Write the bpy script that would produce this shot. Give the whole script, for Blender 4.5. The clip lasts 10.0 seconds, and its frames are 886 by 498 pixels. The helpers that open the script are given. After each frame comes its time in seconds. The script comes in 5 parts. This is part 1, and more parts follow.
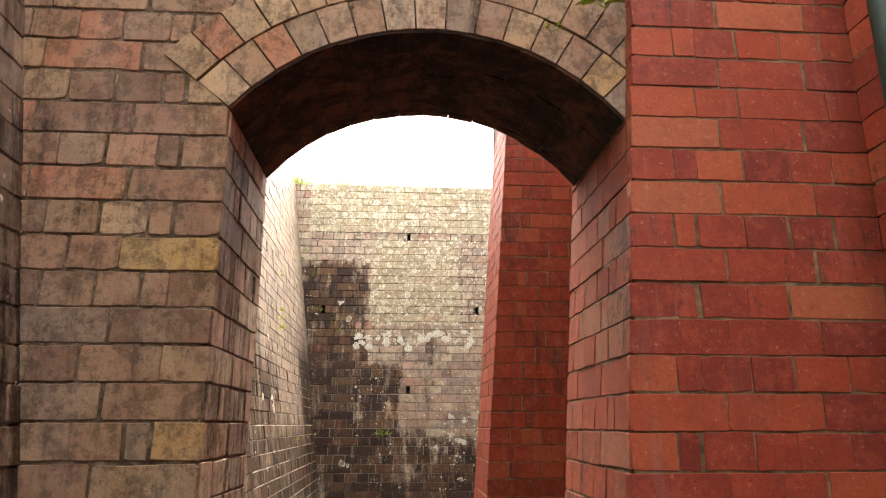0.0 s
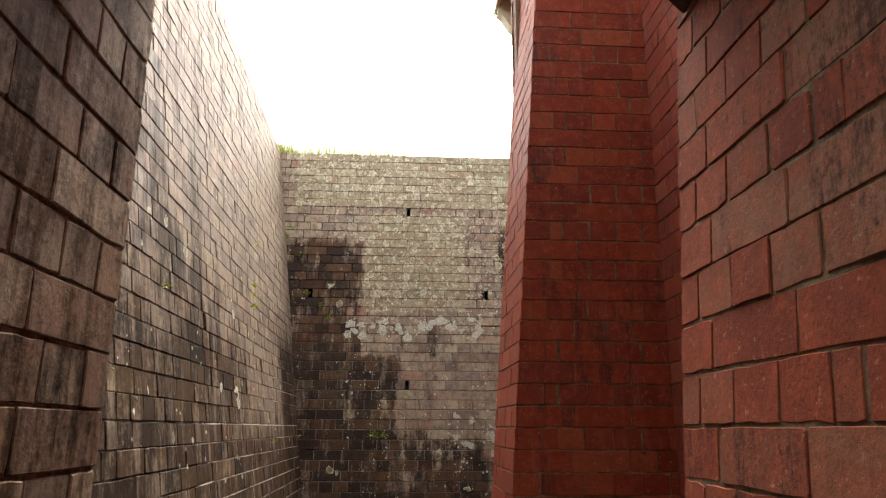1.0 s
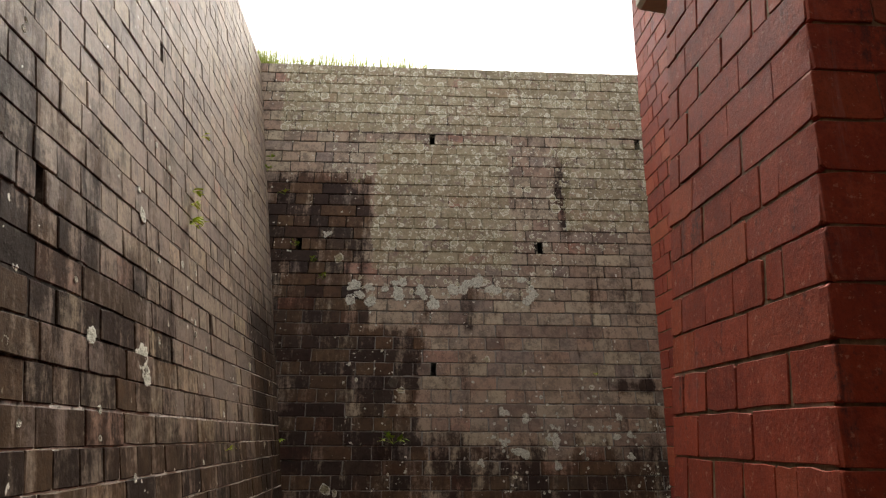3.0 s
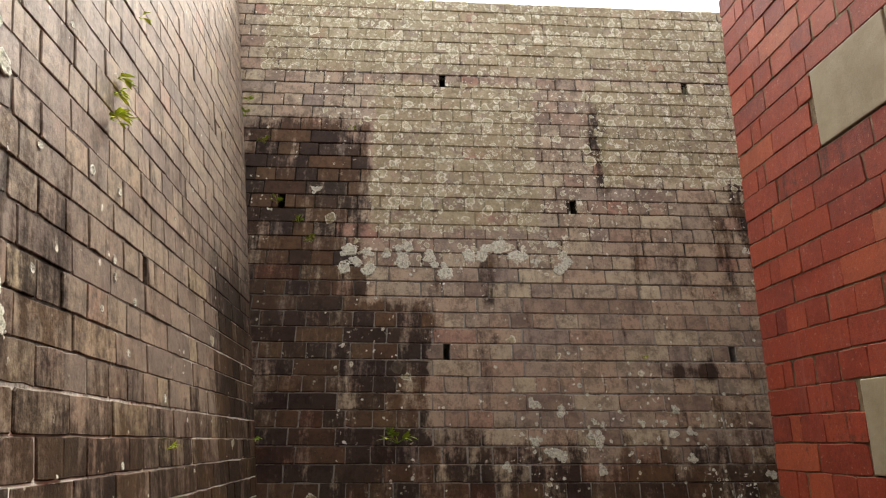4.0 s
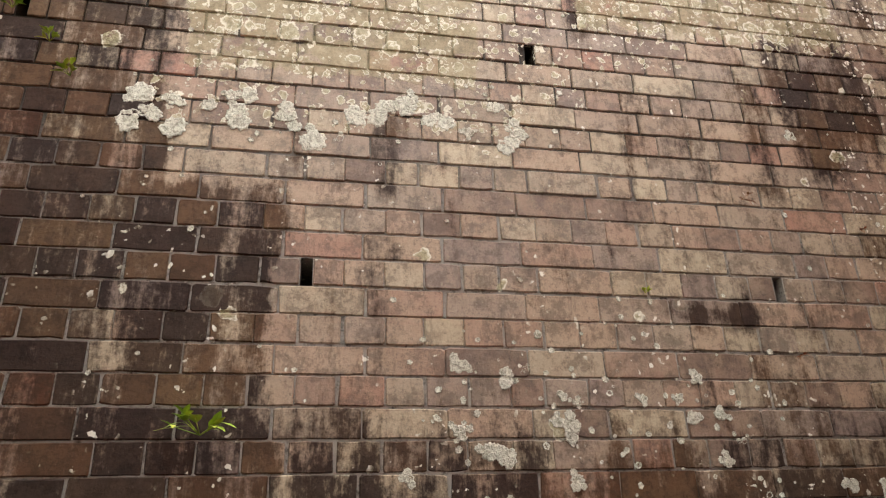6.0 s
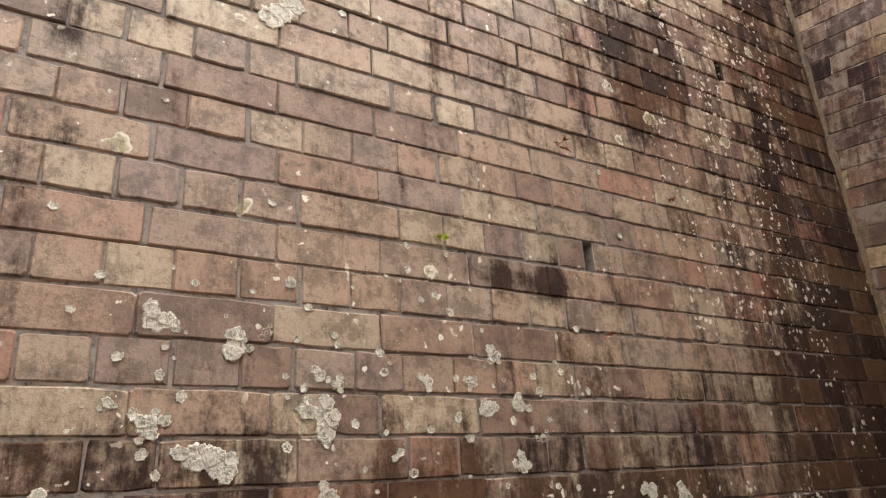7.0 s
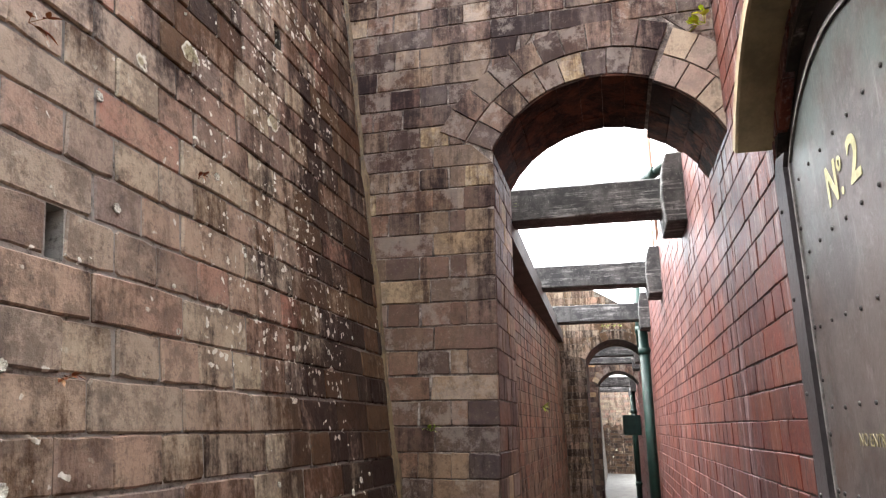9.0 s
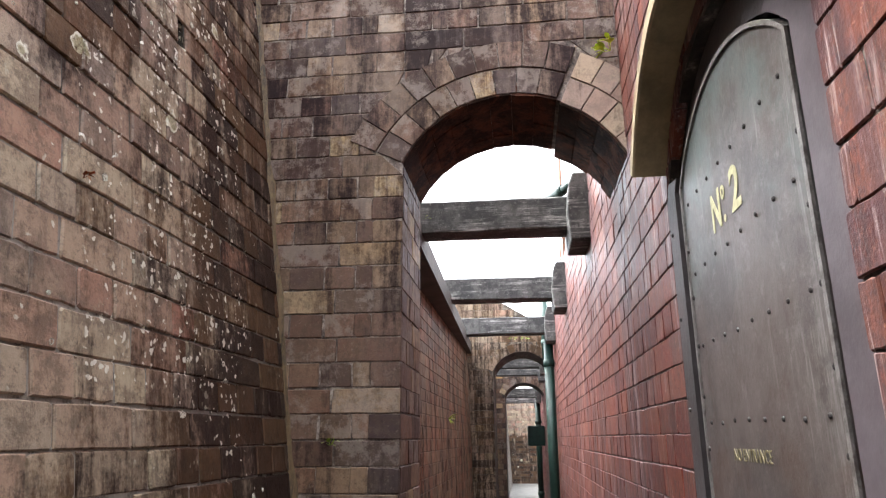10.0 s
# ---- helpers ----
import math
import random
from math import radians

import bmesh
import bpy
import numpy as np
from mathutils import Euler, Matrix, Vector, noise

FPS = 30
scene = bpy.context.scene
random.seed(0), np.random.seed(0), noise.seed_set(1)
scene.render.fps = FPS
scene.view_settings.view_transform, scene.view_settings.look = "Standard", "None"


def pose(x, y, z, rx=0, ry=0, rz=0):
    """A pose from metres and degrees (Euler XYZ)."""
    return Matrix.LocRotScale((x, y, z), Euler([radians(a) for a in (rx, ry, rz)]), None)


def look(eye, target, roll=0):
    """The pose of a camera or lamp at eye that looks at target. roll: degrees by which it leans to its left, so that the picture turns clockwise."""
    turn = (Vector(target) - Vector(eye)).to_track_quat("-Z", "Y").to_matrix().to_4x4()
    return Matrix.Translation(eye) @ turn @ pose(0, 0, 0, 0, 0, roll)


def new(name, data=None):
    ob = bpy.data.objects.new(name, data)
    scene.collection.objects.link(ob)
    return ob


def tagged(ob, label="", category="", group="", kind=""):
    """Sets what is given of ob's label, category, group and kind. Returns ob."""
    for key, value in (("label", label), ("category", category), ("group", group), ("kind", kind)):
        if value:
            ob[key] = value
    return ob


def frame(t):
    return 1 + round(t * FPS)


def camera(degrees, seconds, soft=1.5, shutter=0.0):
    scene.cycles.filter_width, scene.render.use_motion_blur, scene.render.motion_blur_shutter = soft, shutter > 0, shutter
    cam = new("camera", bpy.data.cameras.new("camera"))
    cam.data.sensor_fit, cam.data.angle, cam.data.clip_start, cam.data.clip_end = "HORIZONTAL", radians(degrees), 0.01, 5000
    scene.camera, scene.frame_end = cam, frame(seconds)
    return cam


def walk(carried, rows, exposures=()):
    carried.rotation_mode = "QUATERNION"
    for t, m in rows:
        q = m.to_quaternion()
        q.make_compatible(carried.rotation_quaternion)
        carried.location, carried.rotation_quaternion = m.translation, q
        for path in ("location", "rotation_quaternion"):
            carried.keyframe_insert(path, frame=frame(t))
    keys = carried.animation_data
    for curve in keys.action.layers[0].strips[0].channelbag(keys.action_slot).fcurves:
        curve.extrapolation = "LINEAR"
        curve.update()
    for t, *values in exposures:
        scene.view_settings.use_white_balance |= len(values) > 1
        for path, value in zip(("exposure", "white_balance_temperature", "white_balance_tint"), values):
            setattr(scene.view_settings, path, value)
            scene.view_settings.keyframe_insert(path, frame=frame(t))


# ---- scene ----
cam = camera(66.4, 10.0, 1.2)
PATH = [
    (0, (0.055, 0.121, 1.507), (0.181, 2.052, 2.011), 0.07),
    (0.5, (0.084, 0.613, 1.519), (0.209, 2.544, 2.024), 0.05),
    (1, (0.086, 1.096, 1.488), (0.209, 3.025, 2.000), 0.22),
    (1.5, (0.060, 1.580, 1.482), (0.187, 3.508, 1.997), 0.21),
    (2, (0.065, 2.107, 1.493), (0.187, 4.035, 2.012), 0.17),
    (2.5, (0.002, 2.555, 1.461), (0.120, 4.481, 1.987), 0.18),
    (2.7, (-0.023, 2.715, 1.460), (0.092, 4.641, 1.988), 0.26),
    (3.8, (-0.099, 3.675, 1.399), (0.031, 5.594, 1.946), 0.03),
    (4, (-0.107, 3.847, 1.409), (0.026, 5.766, 1.956), 0.07),
    (4.5, (-0.085, 4.259, 1.406), (0.068, 6.181, 1.940), 0.12),
    (5, (-0.041, 4.693, 1.408), (0.148, 6.611, 1.943), 0.00),
    (5.2, (-0.019, 4.860, 1.402), (0.198, 6.776, 1.930), -0.02),
    (6.3, (0.273, 5.656, 1.413), (0.740, 7.533, 1.924), -0.12),
    (6.5, (0.310, 5.786, 1.404), (0.882, 7.635, 1.907), -0.05),
    (7, (0.408, 6.085, 1.425), (1.427, 7.737, 1.909), 0.44),
    (7.5, (0.607, 6.334, 1.437), (1.983, 7.699, 1.928), 0.23),
    (8, (0.761, 6.506, 1.475), (2.407, 7.530, 1.967), 0.13),
    (8.5, (0.852, 6.614, 1.523), (2.669, 7.282, 2.025), -0.01),
    (9, (0.894, 6.615, 1.569), (2.770, 7.082, 2.082), -0.23),
    (9.5, (0.903, 6.587, 1.586), (2.805, 6.910, 2.115), -0.31),
    (10, (0.907, 6.588, 1.580), (2.820, 6.806, 2.119), -0.34),
]
EXPOSURES = [(0.0, 3.68, 7400, 10), (0.5, 3.36, 7350, 10), (1.0, 2.68, 7250, 10), (1.5, 2.28, 7050, 10), (2.5, 1.88, 7050, 10), (4.0, 2.66, 7200, 10), (4.5, 3.25, 7200, 10), (5.2, 3.5, 7200, 10), (6.5, 3.70, 7200, 10), (7.0, 3.82, 7200, 10), (7.5, 3.92, 7150, 10), (8.5, 4.10, 6500, 10), (9.0, 3.94, 6450, 10), (10.0, 3.78, 6300, 10)]
SKY, SUN = 0.15, 0.5
walk(cam, [(t, look(eye, target, roll)) for t, eye, target, roll in PATH], EXPOSURES)

# ---- light ----
world = bpy.data.worlds.new("overcast")
scene.world = world
world.use_nodes = True
wn = world.node_tree.nodes
wl = world.node_tree.links
wn.clear()
sky = wn.new("ShaderNodeTexSky")
sky.sky_type = "NISHITA"
sky.sun_disc = False
sky.sun_elevation = radians(62)
sky.sun_rotation = radians(12)
sky.air_density, sky.dust_density = 1.0, 4.0
grey = wn.new("ShaderNodeHueSaturation")
grey.inputs["Saturation"].default_value = 0.22
back = wn.new("ShaderNodeBackground")
back.inputs["Strength"].default_value = SKY
wout = wn.new("ShaderNodeOutputWorld")
wl.new(sky.outputs[0], grey.inputs["Color"])
wl.new(grey.outputs[0], back.inputs["Color"])
wl.new(back.outputs[0], wout.inputs["Surface"])
sun_data = bpy.data.lights.new("sun", "SUN")
sun_data.energy, sun_data.angle, sun_data.color = SUN, radians(40), (1.0, 0.96, 0.9)
sun = new("sun", sun_data)
sun.matrix_world = look((0, 0, 20), (-1.8, -8.2, 0))


# ---- materials ----
class Nodes:
    """Short hand for node trees."""

    def __init__(self, name):
        self.mat = bpy.data.materials.new(name)
        self.mat.use_nodes = True
        self.t = self.mat.node_tree
        self.t.nodes.clear()
        out = self.t.nodes.new("ShaderNodeOutputMaterial")
        self.bsdf = self.t.nodes.new("ShaderNodeBsdfPrincipled")
        self.t.links.new(self.bsdf.outputs[0], out.inputs[0])
        geo = self.t.nodes.new("ShaderNodeNewGeometry")
        self.pos = geo.outputs["Position"]
        info = self.t.nodes.new("ShaderNodeObjectInfo")
        self.rnd = self.math("FRACT", self.math("ADD", geo.outputs["Random Per Island"], info.outputs["Random"]))
        sep = self.t.nodes.new("ShaderNodeSeparateXYZ")
        self.link(self.pos, sep.inputs[0])
        self.x, self.y, self.z = sep.outputs

    def link(self, a, socket):
        if hasattr(a, "is_output"):
            self.t.links.new(a, socket)
        elif isinstance(a, tuple) and len(a) == 3 and socket.type == "RGBA":
            socket.default_value = (*a, 1)
        else:
            socket.default_value = a

    def math(self, op, a, b=0.0, c=0.0, clamp=False):
        n = self.t.nodes.new("ShaderNodeMath")
        n.operation, n.use_clamp = op, clamp
        for v, s in zip((a, b, c), n.inputs):
            self.link(v, s)
        return n.outputs[0]

    def mul(self, a, b):
        return self.math("MULTIPLY", a, b)

    def add(self, a, b):
        return self.math("ADD", a, b)

    def big(self, a, b):
        return self.math("MAXIMUM", a, b)

    def step(self, v, lo, hi):
        n = self.t.nodes.new("ShaderNodeMapRange")
        n.interpolation_type = "SMOOTHSTEP"
        for val, key in ((v, "Value"), (lo, "From Min"), (hi, "From Max")):
            self.link(val, n.inputs[key])
        return n.outputs[0]

    def vec(self, sx, sy, sz):
        n = self.t.nodes.new("ShaderNodeVectorMath")
        n.operation = "MULTIPLY"
        self.link(self.pos, n.inputs[0])
        n.inputs[1].default_value = (sx, sy, sz)
        return n.outputs[0]

    def offset(self, v, w):
        n = self.t.nodes.new("ShaderNodeVectorMath")
        n.operation = "ADD"
        self.link(v, n.inputs[0])
        self.link(w, n.inputs[1])
        return n.outputs[0]

    def noise(self, scale, detail=4.0, rough=0.6, vec=None, distort=0.0):
        n = self.t.nodes.new("ShaderNodeTexNoise")
        self.link(vec if vec is not None else self.pos, n.inputs["Vector"])
        n.inputs["Scale"].default_value, n.inputs["Detail"].default_value = scale, detail
        n.inputs["Roughness"].default_value, n.inputs["Distortion"].default_value = rough, distort
        return n.outputs[0]

    def cells(self, scale, vec=None, feature="F1", rand=1.0):
        n = self.t.nodes.new("ShaderNodeTexVoronoi")
        n.feature = feature
        self.link(vec if vec is not None else self.pos, n.inputs["Vector"])
        n.inputs["Scale"].default_value, n.inputs["Randomness"].default_value = scale, rand
        return n.outputs["Distance"], (n.outputs["Color"] if feature == "F1" else None)

    def ramp(self, v, *stops):
        n = self.t.nodes.new("ShaderNodeValToRGB")
        self.link(v, n.inputs[0])
        e = n.color_ramp.elements
        while len(e) < len(stops):
            e.new(0.5)
        for el, (p, col) in zip(e, stops):
            el.position, el.color = p, (*col, 1)
        return n.outputs[0]

    def mix(self, f, a, b, mode="MIX"):
        n = self.t.nodes.new("ShaderNodeMix")
        n.data_type, n.blend_type = "RGBA", mode
        self.link(f, n.inputs[0])
        self.link(a, n.inputs[6])
        self.link(b, n.inputs[7])
        return n.outputs[2]

    def blob(self, a, b, ca, cb, ra, rb, wob, soft=0.35):
        """A soft-edged patch round (ca, cb) with radii ra, rb on two coordinates, its edge stirred by wob."""
        da = self.mul(self.math("SUBTRACT", a, ca), 1 / ra)
        db = self.mul(self.math("SUBTRACT", b, cb), 1 / rb)
        d = self.math("SQRT", self.add(self.mul(da, da), self.mul(db, db)))
        return self.step(self.add(d, wob), 1 + soft, 1 - soft)

    def box(self, a, b, a0, a1, b0, b1, wob, soft=0.06):
        """A patch between a0 and a1, b0 and b1, with stirred edges."""
        a, b = self.add(a, wob), self.add(b, wob)
        m = self.mul(self.step(a, a0 - soft, a0 + soft), self.step(a, a1 + soft, a1 - soft))
        return self.mul(m, self.mul(self.step(b, b0 - soft, b0 + soft), self.step(b, b1 + soft, b1 - soft)))

    def finish(self, color, rough, height=None, bump=0.3, dist=0.004, metal=0.0, spec=0.5):
        self.link(color, self.bsdf.inputs["Base Color"])
        self.link(rough, self.bsdf.inputs["Roughness"])
        self.link(metal, self.bsdf.inputs["Metallic"])
        self.link(spec, self.bsdf.inputs["Specular IOR Level"])
        if height is not None:
            n = self.t.nodes.new("ShaderNodeBump")
            n.inputs["Strength"].default_value, n.inputs["Distance"].default_value = bump, dist
            self.link(height, n.inputs["Height"])
            self.link(n.outputs[0], self.bsdf.inputs["Normal"])
        return self.mat


GREY_STOPS = ((0.0, (0.15, 0.095, 0.07)), (0.14, (0.24, 0.145, 0.10)), (0.30, (0.29, 0.20, 0.135)), (0.46, (0.21, 0.155, 0.12)),
              (0.60, (0.33, 0.25, 0.16)), (0.74, (0.17, 0.125, 0.105)), (0.86, (0.37, 0.29, 0.18)), (0.95, (0.27, 0.17, 0.115)), (1.0, (0.25, 0.10, 0.07)))


def old_brick(name, dark=None, lichen=None, pale=None, wet=0.55, stops=GREY_STOPS, streak=0.2, speck=0.5, mortar=None, spray=None, dark_mottle=((0.012, 0.008, 0.006), (0.030, 0.021, 0.013)), worn=1.0, run=1.0, lime=0.0, gloss=0.42, fade=1.0, wash=0.0):
    """Weathered brick. dark, lichen and pale take the Nodes and give the algae patches and darker bands, the lichen,
    the lime bloom and paler stretches; streak is the algae elsewhere.
    """
    n = Nodes(name)
    grain = n.noise(115, 4, 0.8)
    blotch = n.noise(8, 6, 0.7)
    fine = n.noise(42, 5, 0.8)
    runs = n.noise(1, 6, 0.7, n.vec(9, 9, 1.5))
    other = n.math("FRACT", n.mul(n.rnd, 7.31))
    third = n.math("FRACT", n.mul(n.rnd, 23.7))
    mott = n.noise(15, 6, 0.8)
    if mortar:
        col = n.ramp(mott, *zip((0.36, 0.5, 0.64), mortar))
    else:
        col = n.ramp(n.rnd, *stops)
        col = n.mix(n.mul(n.step(blotch, 0.44, 0.62), 0.6 * fade), col, n.mix(0.6, col, (0.38, 0.30, 0.21)))
        col = n.mix(n.mul(n.step(mott, 0.46, 0.60), 0.75 * worn), col, n.mix(0.75, col, (0.075, 0.052, 0.038)))
        col = n.mix(n.mul(n.step(n.noise(32, 6, 0.85), 0.55, 0.64), 0.65 * worn), col, n.mix(0.8, col, (0.045, 0.032, 0.024)))
        col = n.mix(n.mul(n.step(n.noise(1, 5, 0.8, n.vec(23, 23, 5.6)), 0.50, 0.66), 0.6 * worn * worn), col, n.mix(0.75, col, (0.075, 0.055, 0.042)))
        col = n.mix(n.mul(n.step(grain, 0.48, 0.60), 0.24), col, n.mix(0.7, col, (0.05, 0.038, 0.03)))
        col = n.mix(n.mul(n.step(n.noise(75, 4, 0.8), 0.57, 0.68), 0.2 * worn), col, (0.42, 0.36, 0.27))
        if wash:
            col = n.mix(n.mul(n.step(n.add(n.noise(1, 5, 0.7, n.vec(3.2, 3.2, 1.1)), n.mul(n.math("SUBTRACT", fine, 0.5), 0.3)), 0.42, 0.62), wash), col, n.mix(1.0, col, (1.15, 1.0, 0.62), "MULTIPLY"))
    # algae, soot and darker bands, brick by brick and in runs
    wob = n.mul(n.math("SUBTRACT", n.noise(1, 6, 0.75, n.vec(7, 7, 2.6)), 0.5), 0.9)
    field = streak if not dark else n.big(dark(n, wob), streak)
    edge = n.add(n.add(n.mul(n.math("SUBTRACT", other, 0.5), 0.30), n.mul(n.math("SUBTRACT", runs, 0.5), 2.4 * run)), n.mul(n.math("SUBTRACT", fine, 0.5), 1.2 * run))
    edge = n.add(edge, n.mul(n.math("SUBTRACT", n.noise(4, 5, 0.75), 0.5), 1.2))
    edge = n.add(edge, n.mul(n.math("SUBTRACT", n.noise(1, 5, 0.7, n.vec(27, 27, 1.5)), 0.5), 1.5 * run))
    algae = n.step(n.add(field, edge), 0.17, 0.92)
    per = n.step(n.add(n.noise(3.1, 3), n.mul(n.math("SUBTRACT", third, 0.5), 0.8)), 0.25, 0.8)
    film = n.mix(1.0, col, n.mix(n.step(n.add(n.mul(third, 0.6), n.mul(n.noise(6, 5, 0.75), 0.7)), 0.45, 0.95), (0.12, 0.095, 0.105), (0.42, 0.29, 0.20)), "MULTIPLY")
    col = n.mix(n.mul(algae, 0.96), col, n.mix(0.55, film, n.mix(per, *dark_mottle)))
    # lime bloom, paler stretches and runs
    if lime:
        crumbs = n.mul(n.step(n.add(n.noise(9, 6, 0.8), n.mul(n.math("SUBTRACT", third, 0.5), 0.22)), 0.53, 0.64), lime)
        col = n.mix(crumbs, col, (0.36, 0.31, 0.265))
    if pale:
        low, high = (0.55, 0.85) if mortar else (0.62, 1.02)
        bloom = n.math("MINIMUM", 1.0, n.mul(pale(n, wob), n.step(n.add(fine, n.mul(n.noise(2, 4, 0.7, n.vec(11, 11, 1.0)), 0.6)), low, high)))
        col = n.mix(n.mul(bloom, 1.0 if mortar else 0.42), col, (0.70, 0.67, 0.61) if mortar else (0.52, 0.485, 0.43))
    # lichen: crusts with pale rims, in patches and scattered
    shift = n.t.nodes.new("ShaderNodeTexNoise")
    n.link(n.pos, shift.inputs["Vector"])
    shift.inputs["Scale"].default_value, shift.inputs["Detail"].default_value = 26, 4
    small = n.t.nodes.new("ShaderNodeVectorMath")
    small.operation = "SCALE"
    n.link(shift.outputs["Color"], small.inputs[0])
    small.inputs["Scale"].default_value = 0.05
    warp = n.offset(n.pos, small.outputs[0])
    d, c = n.cells(15, warp)
    size = n.t.nodes.new("ShaderNodeSeparateColor")
    n.link(c, size.inputs[0])
    rad = n.mul(size.outputs[0], 0.6)
    inside = n.step(n.math("SUBTRACT", rad, d), -0.02, 0.04)
    rim = n.mul(inside, n.step(n.math("SUBTRACT", rad, d), 0.16, 0.06))
    crust = n.mul(n.mul(inside, n.step(size.outputs[1], 1.0 - 0.035 * speck, 1.0 - 0.03 * speck)), n.step(fine, 0.36, 0.5))
    ds, cs = n.cells(52, warp)
    sep2 = n.t.nodes.new("ShaderNodeSeparateColor")
    n.link(cs, sep2.inputs[0])
    wide = n.add(0.14, n.mul(n.mul(sep2.outputs[0], sep2.outputs[0]), 0.36))
    ragged = n.add(ds, n.mul(n.math("SUBTRACT", fine, 0.5), 0.7))
    dots = n.mul(n.step(n.math("SUBTRACT", wide, ragged), -0.03, 0.05), n.step(sep2.outputs[1], 1 - 0.30 * speck, 1 - 0.28 * speck))
    crowd = n.step(n.noise(1, 4, 0.7, n.vec(5.5, 5.5, 1.9)), 0.50, 0.60)
    dots = n.mul(dots, crowd)
    if spray:
        thick = n.mul(n.step(n.math("SUBTRACT", n.add(wide, 0.06), ragged), -0.03, 0.05), n.step(sep2.outputs[2], 0.45, 0.5))
        dots = n.big(dots, n.mul(thick, n.step(n.mul(spray(n, wob), n.noise(1, 4, 0.75, n.vec(9, 9, 1.3))), 0.45, 0.52)))
    tone = n.ramp(n.noise(40, 6, 0.85), (0.36, (0.12, 0.11, 0.065)), (0.48, (0.30, 0.275, 0.17)), (0.62, (0.52, 0.49, 0.35)))
    if lichen:
        m = lichen(n, wob)
        # spreading crusts: a thin olive film, and over it rosettes of two sizes with pale rims; brick left bare between them
        field2 = n.add(n.add(n.mul(n.noise(13, 6, 0.72, None, 0.3), 0.75), n.mul(fine, 0.25)), n.mul(n.math("SUBTRACT", m, 1.0), 0.5))
        full = n.mul(n.step(field2, 0.435, 0.465), n.step(m, 0.2, 0.5))
        tone = n.mix(full, tone, n.mix(0.3, n.ramp(n.noise(38, 6, 0.85), (0.34, (0.13, 0.115, 0.065)), (0.5, (0.29, 0.26, 0.155)), (0.66, (0.43, 0.395, 0.265))), col))
        crust = n.big(crust, n.mul(full, 0.92))
        rim = n.mul(rim, n.math("SUBTRACT", 1.0, full))
        bunch = n.noise(5.5, 4, 0.7)
        for scale, small_r, wide_r, share in ((11, 0.08, 0.46, 0.66), (22, 0.08, 0.46, 0.66), (44, 0.10, 0.46, 0.5)):
            dr2, cr = n.cells(scale, warp)
            sp = n.t.nodes.new("ShaderNodeSeparateColor")
            n.link(cr, sp.inputs[0])
            reach = n.math("SUBTRACT", n.add(n.add(small_r, n.mul(sp.outputs[0], wide_r - small_r)), n.mul(n.math("SUBTRACT", fine, 0.5), 0.22)), dr2)
            here = n.step(n.add(n.mul(m, share + 0.25), n.math("SUBTRACT", n.mul(bunch, 0.9), n.add(sp.outputs[1], 0.42))), 0.0, 0.06)
            disc = n.mul(n.step(reach, 0.0, 0.03), n.mul(here, n.step(m, 0.15, 0.35)))
            ring = n.mul(disc, n.step(reach, 0.13, 0.06))
            tone = n.mix(disc, tone, n.mix(0.12, n.ramp(n.noise(55, 5, 0.85), (0.36, (0.20, 0.185, 0.11)), (0.5, (0.37, 0.345, 0.225)), (0.64, (0.52, 0.49, 0.35))), col))
            rim = n.big(n.mul(rim, n.math("SUBTRACT", 1.0, disc)), ring)
            crust = n.big(crust, disc)
    crust = n.big(crust, dots)
    tone = n.mix(n.mul(n.mul(rim, n.step(fine, 0.34, 0.48)), 0.9), tone, (0.70, 0.69, 0.58))
    tone = n.mix(n.mul(dots, 0.9), tone, (0.76, 0.75, 0.67))
    col = n.mix(n.mul(crust, 0.93), col, tone)
    rough = n.add(wet, n.add(n.mul(fine, 0.22), n.mul(crust, 0.3)))
    h = n.add(n.add(n.mul(grain, 0.25), n.mul(n.noise(28, 6, 0.75), 1.3)), n.mul(crust, 0.6))
    return n.finish(col, rough, h, 0.2 + 0.2 * worn, 0.008, spec=n.mul(gloss, n.math("SUBTRACT", 1.0, n.mul(algae, 0.8))))


RUNS = ((1.12, 0.07, 2.75, 3.55, 0.62), (1.28, 0.04, 2.1, 2.7, 0.45), (0.12, 0.035, 2.2, 2.40, 0.6), (0.40, 0.05, 2.15, 2.42, 0.6), (1.70, 0.035, 3.0, 3.6, 0.6), (1.78, 0.06, 2.2, 2.85, 0.5), (1.55, 0.05, 2.2, 2.6, 0.42),
        (0.60, 0.05, 2.0, 2.3, 0.42), (1.47, 0.15, 1.735, 1.815, 0.95), (2.40, 0.10, 1.9, 3.3, 0.55), (2.25, 0.05, 2.3, 3.5, 0.5))


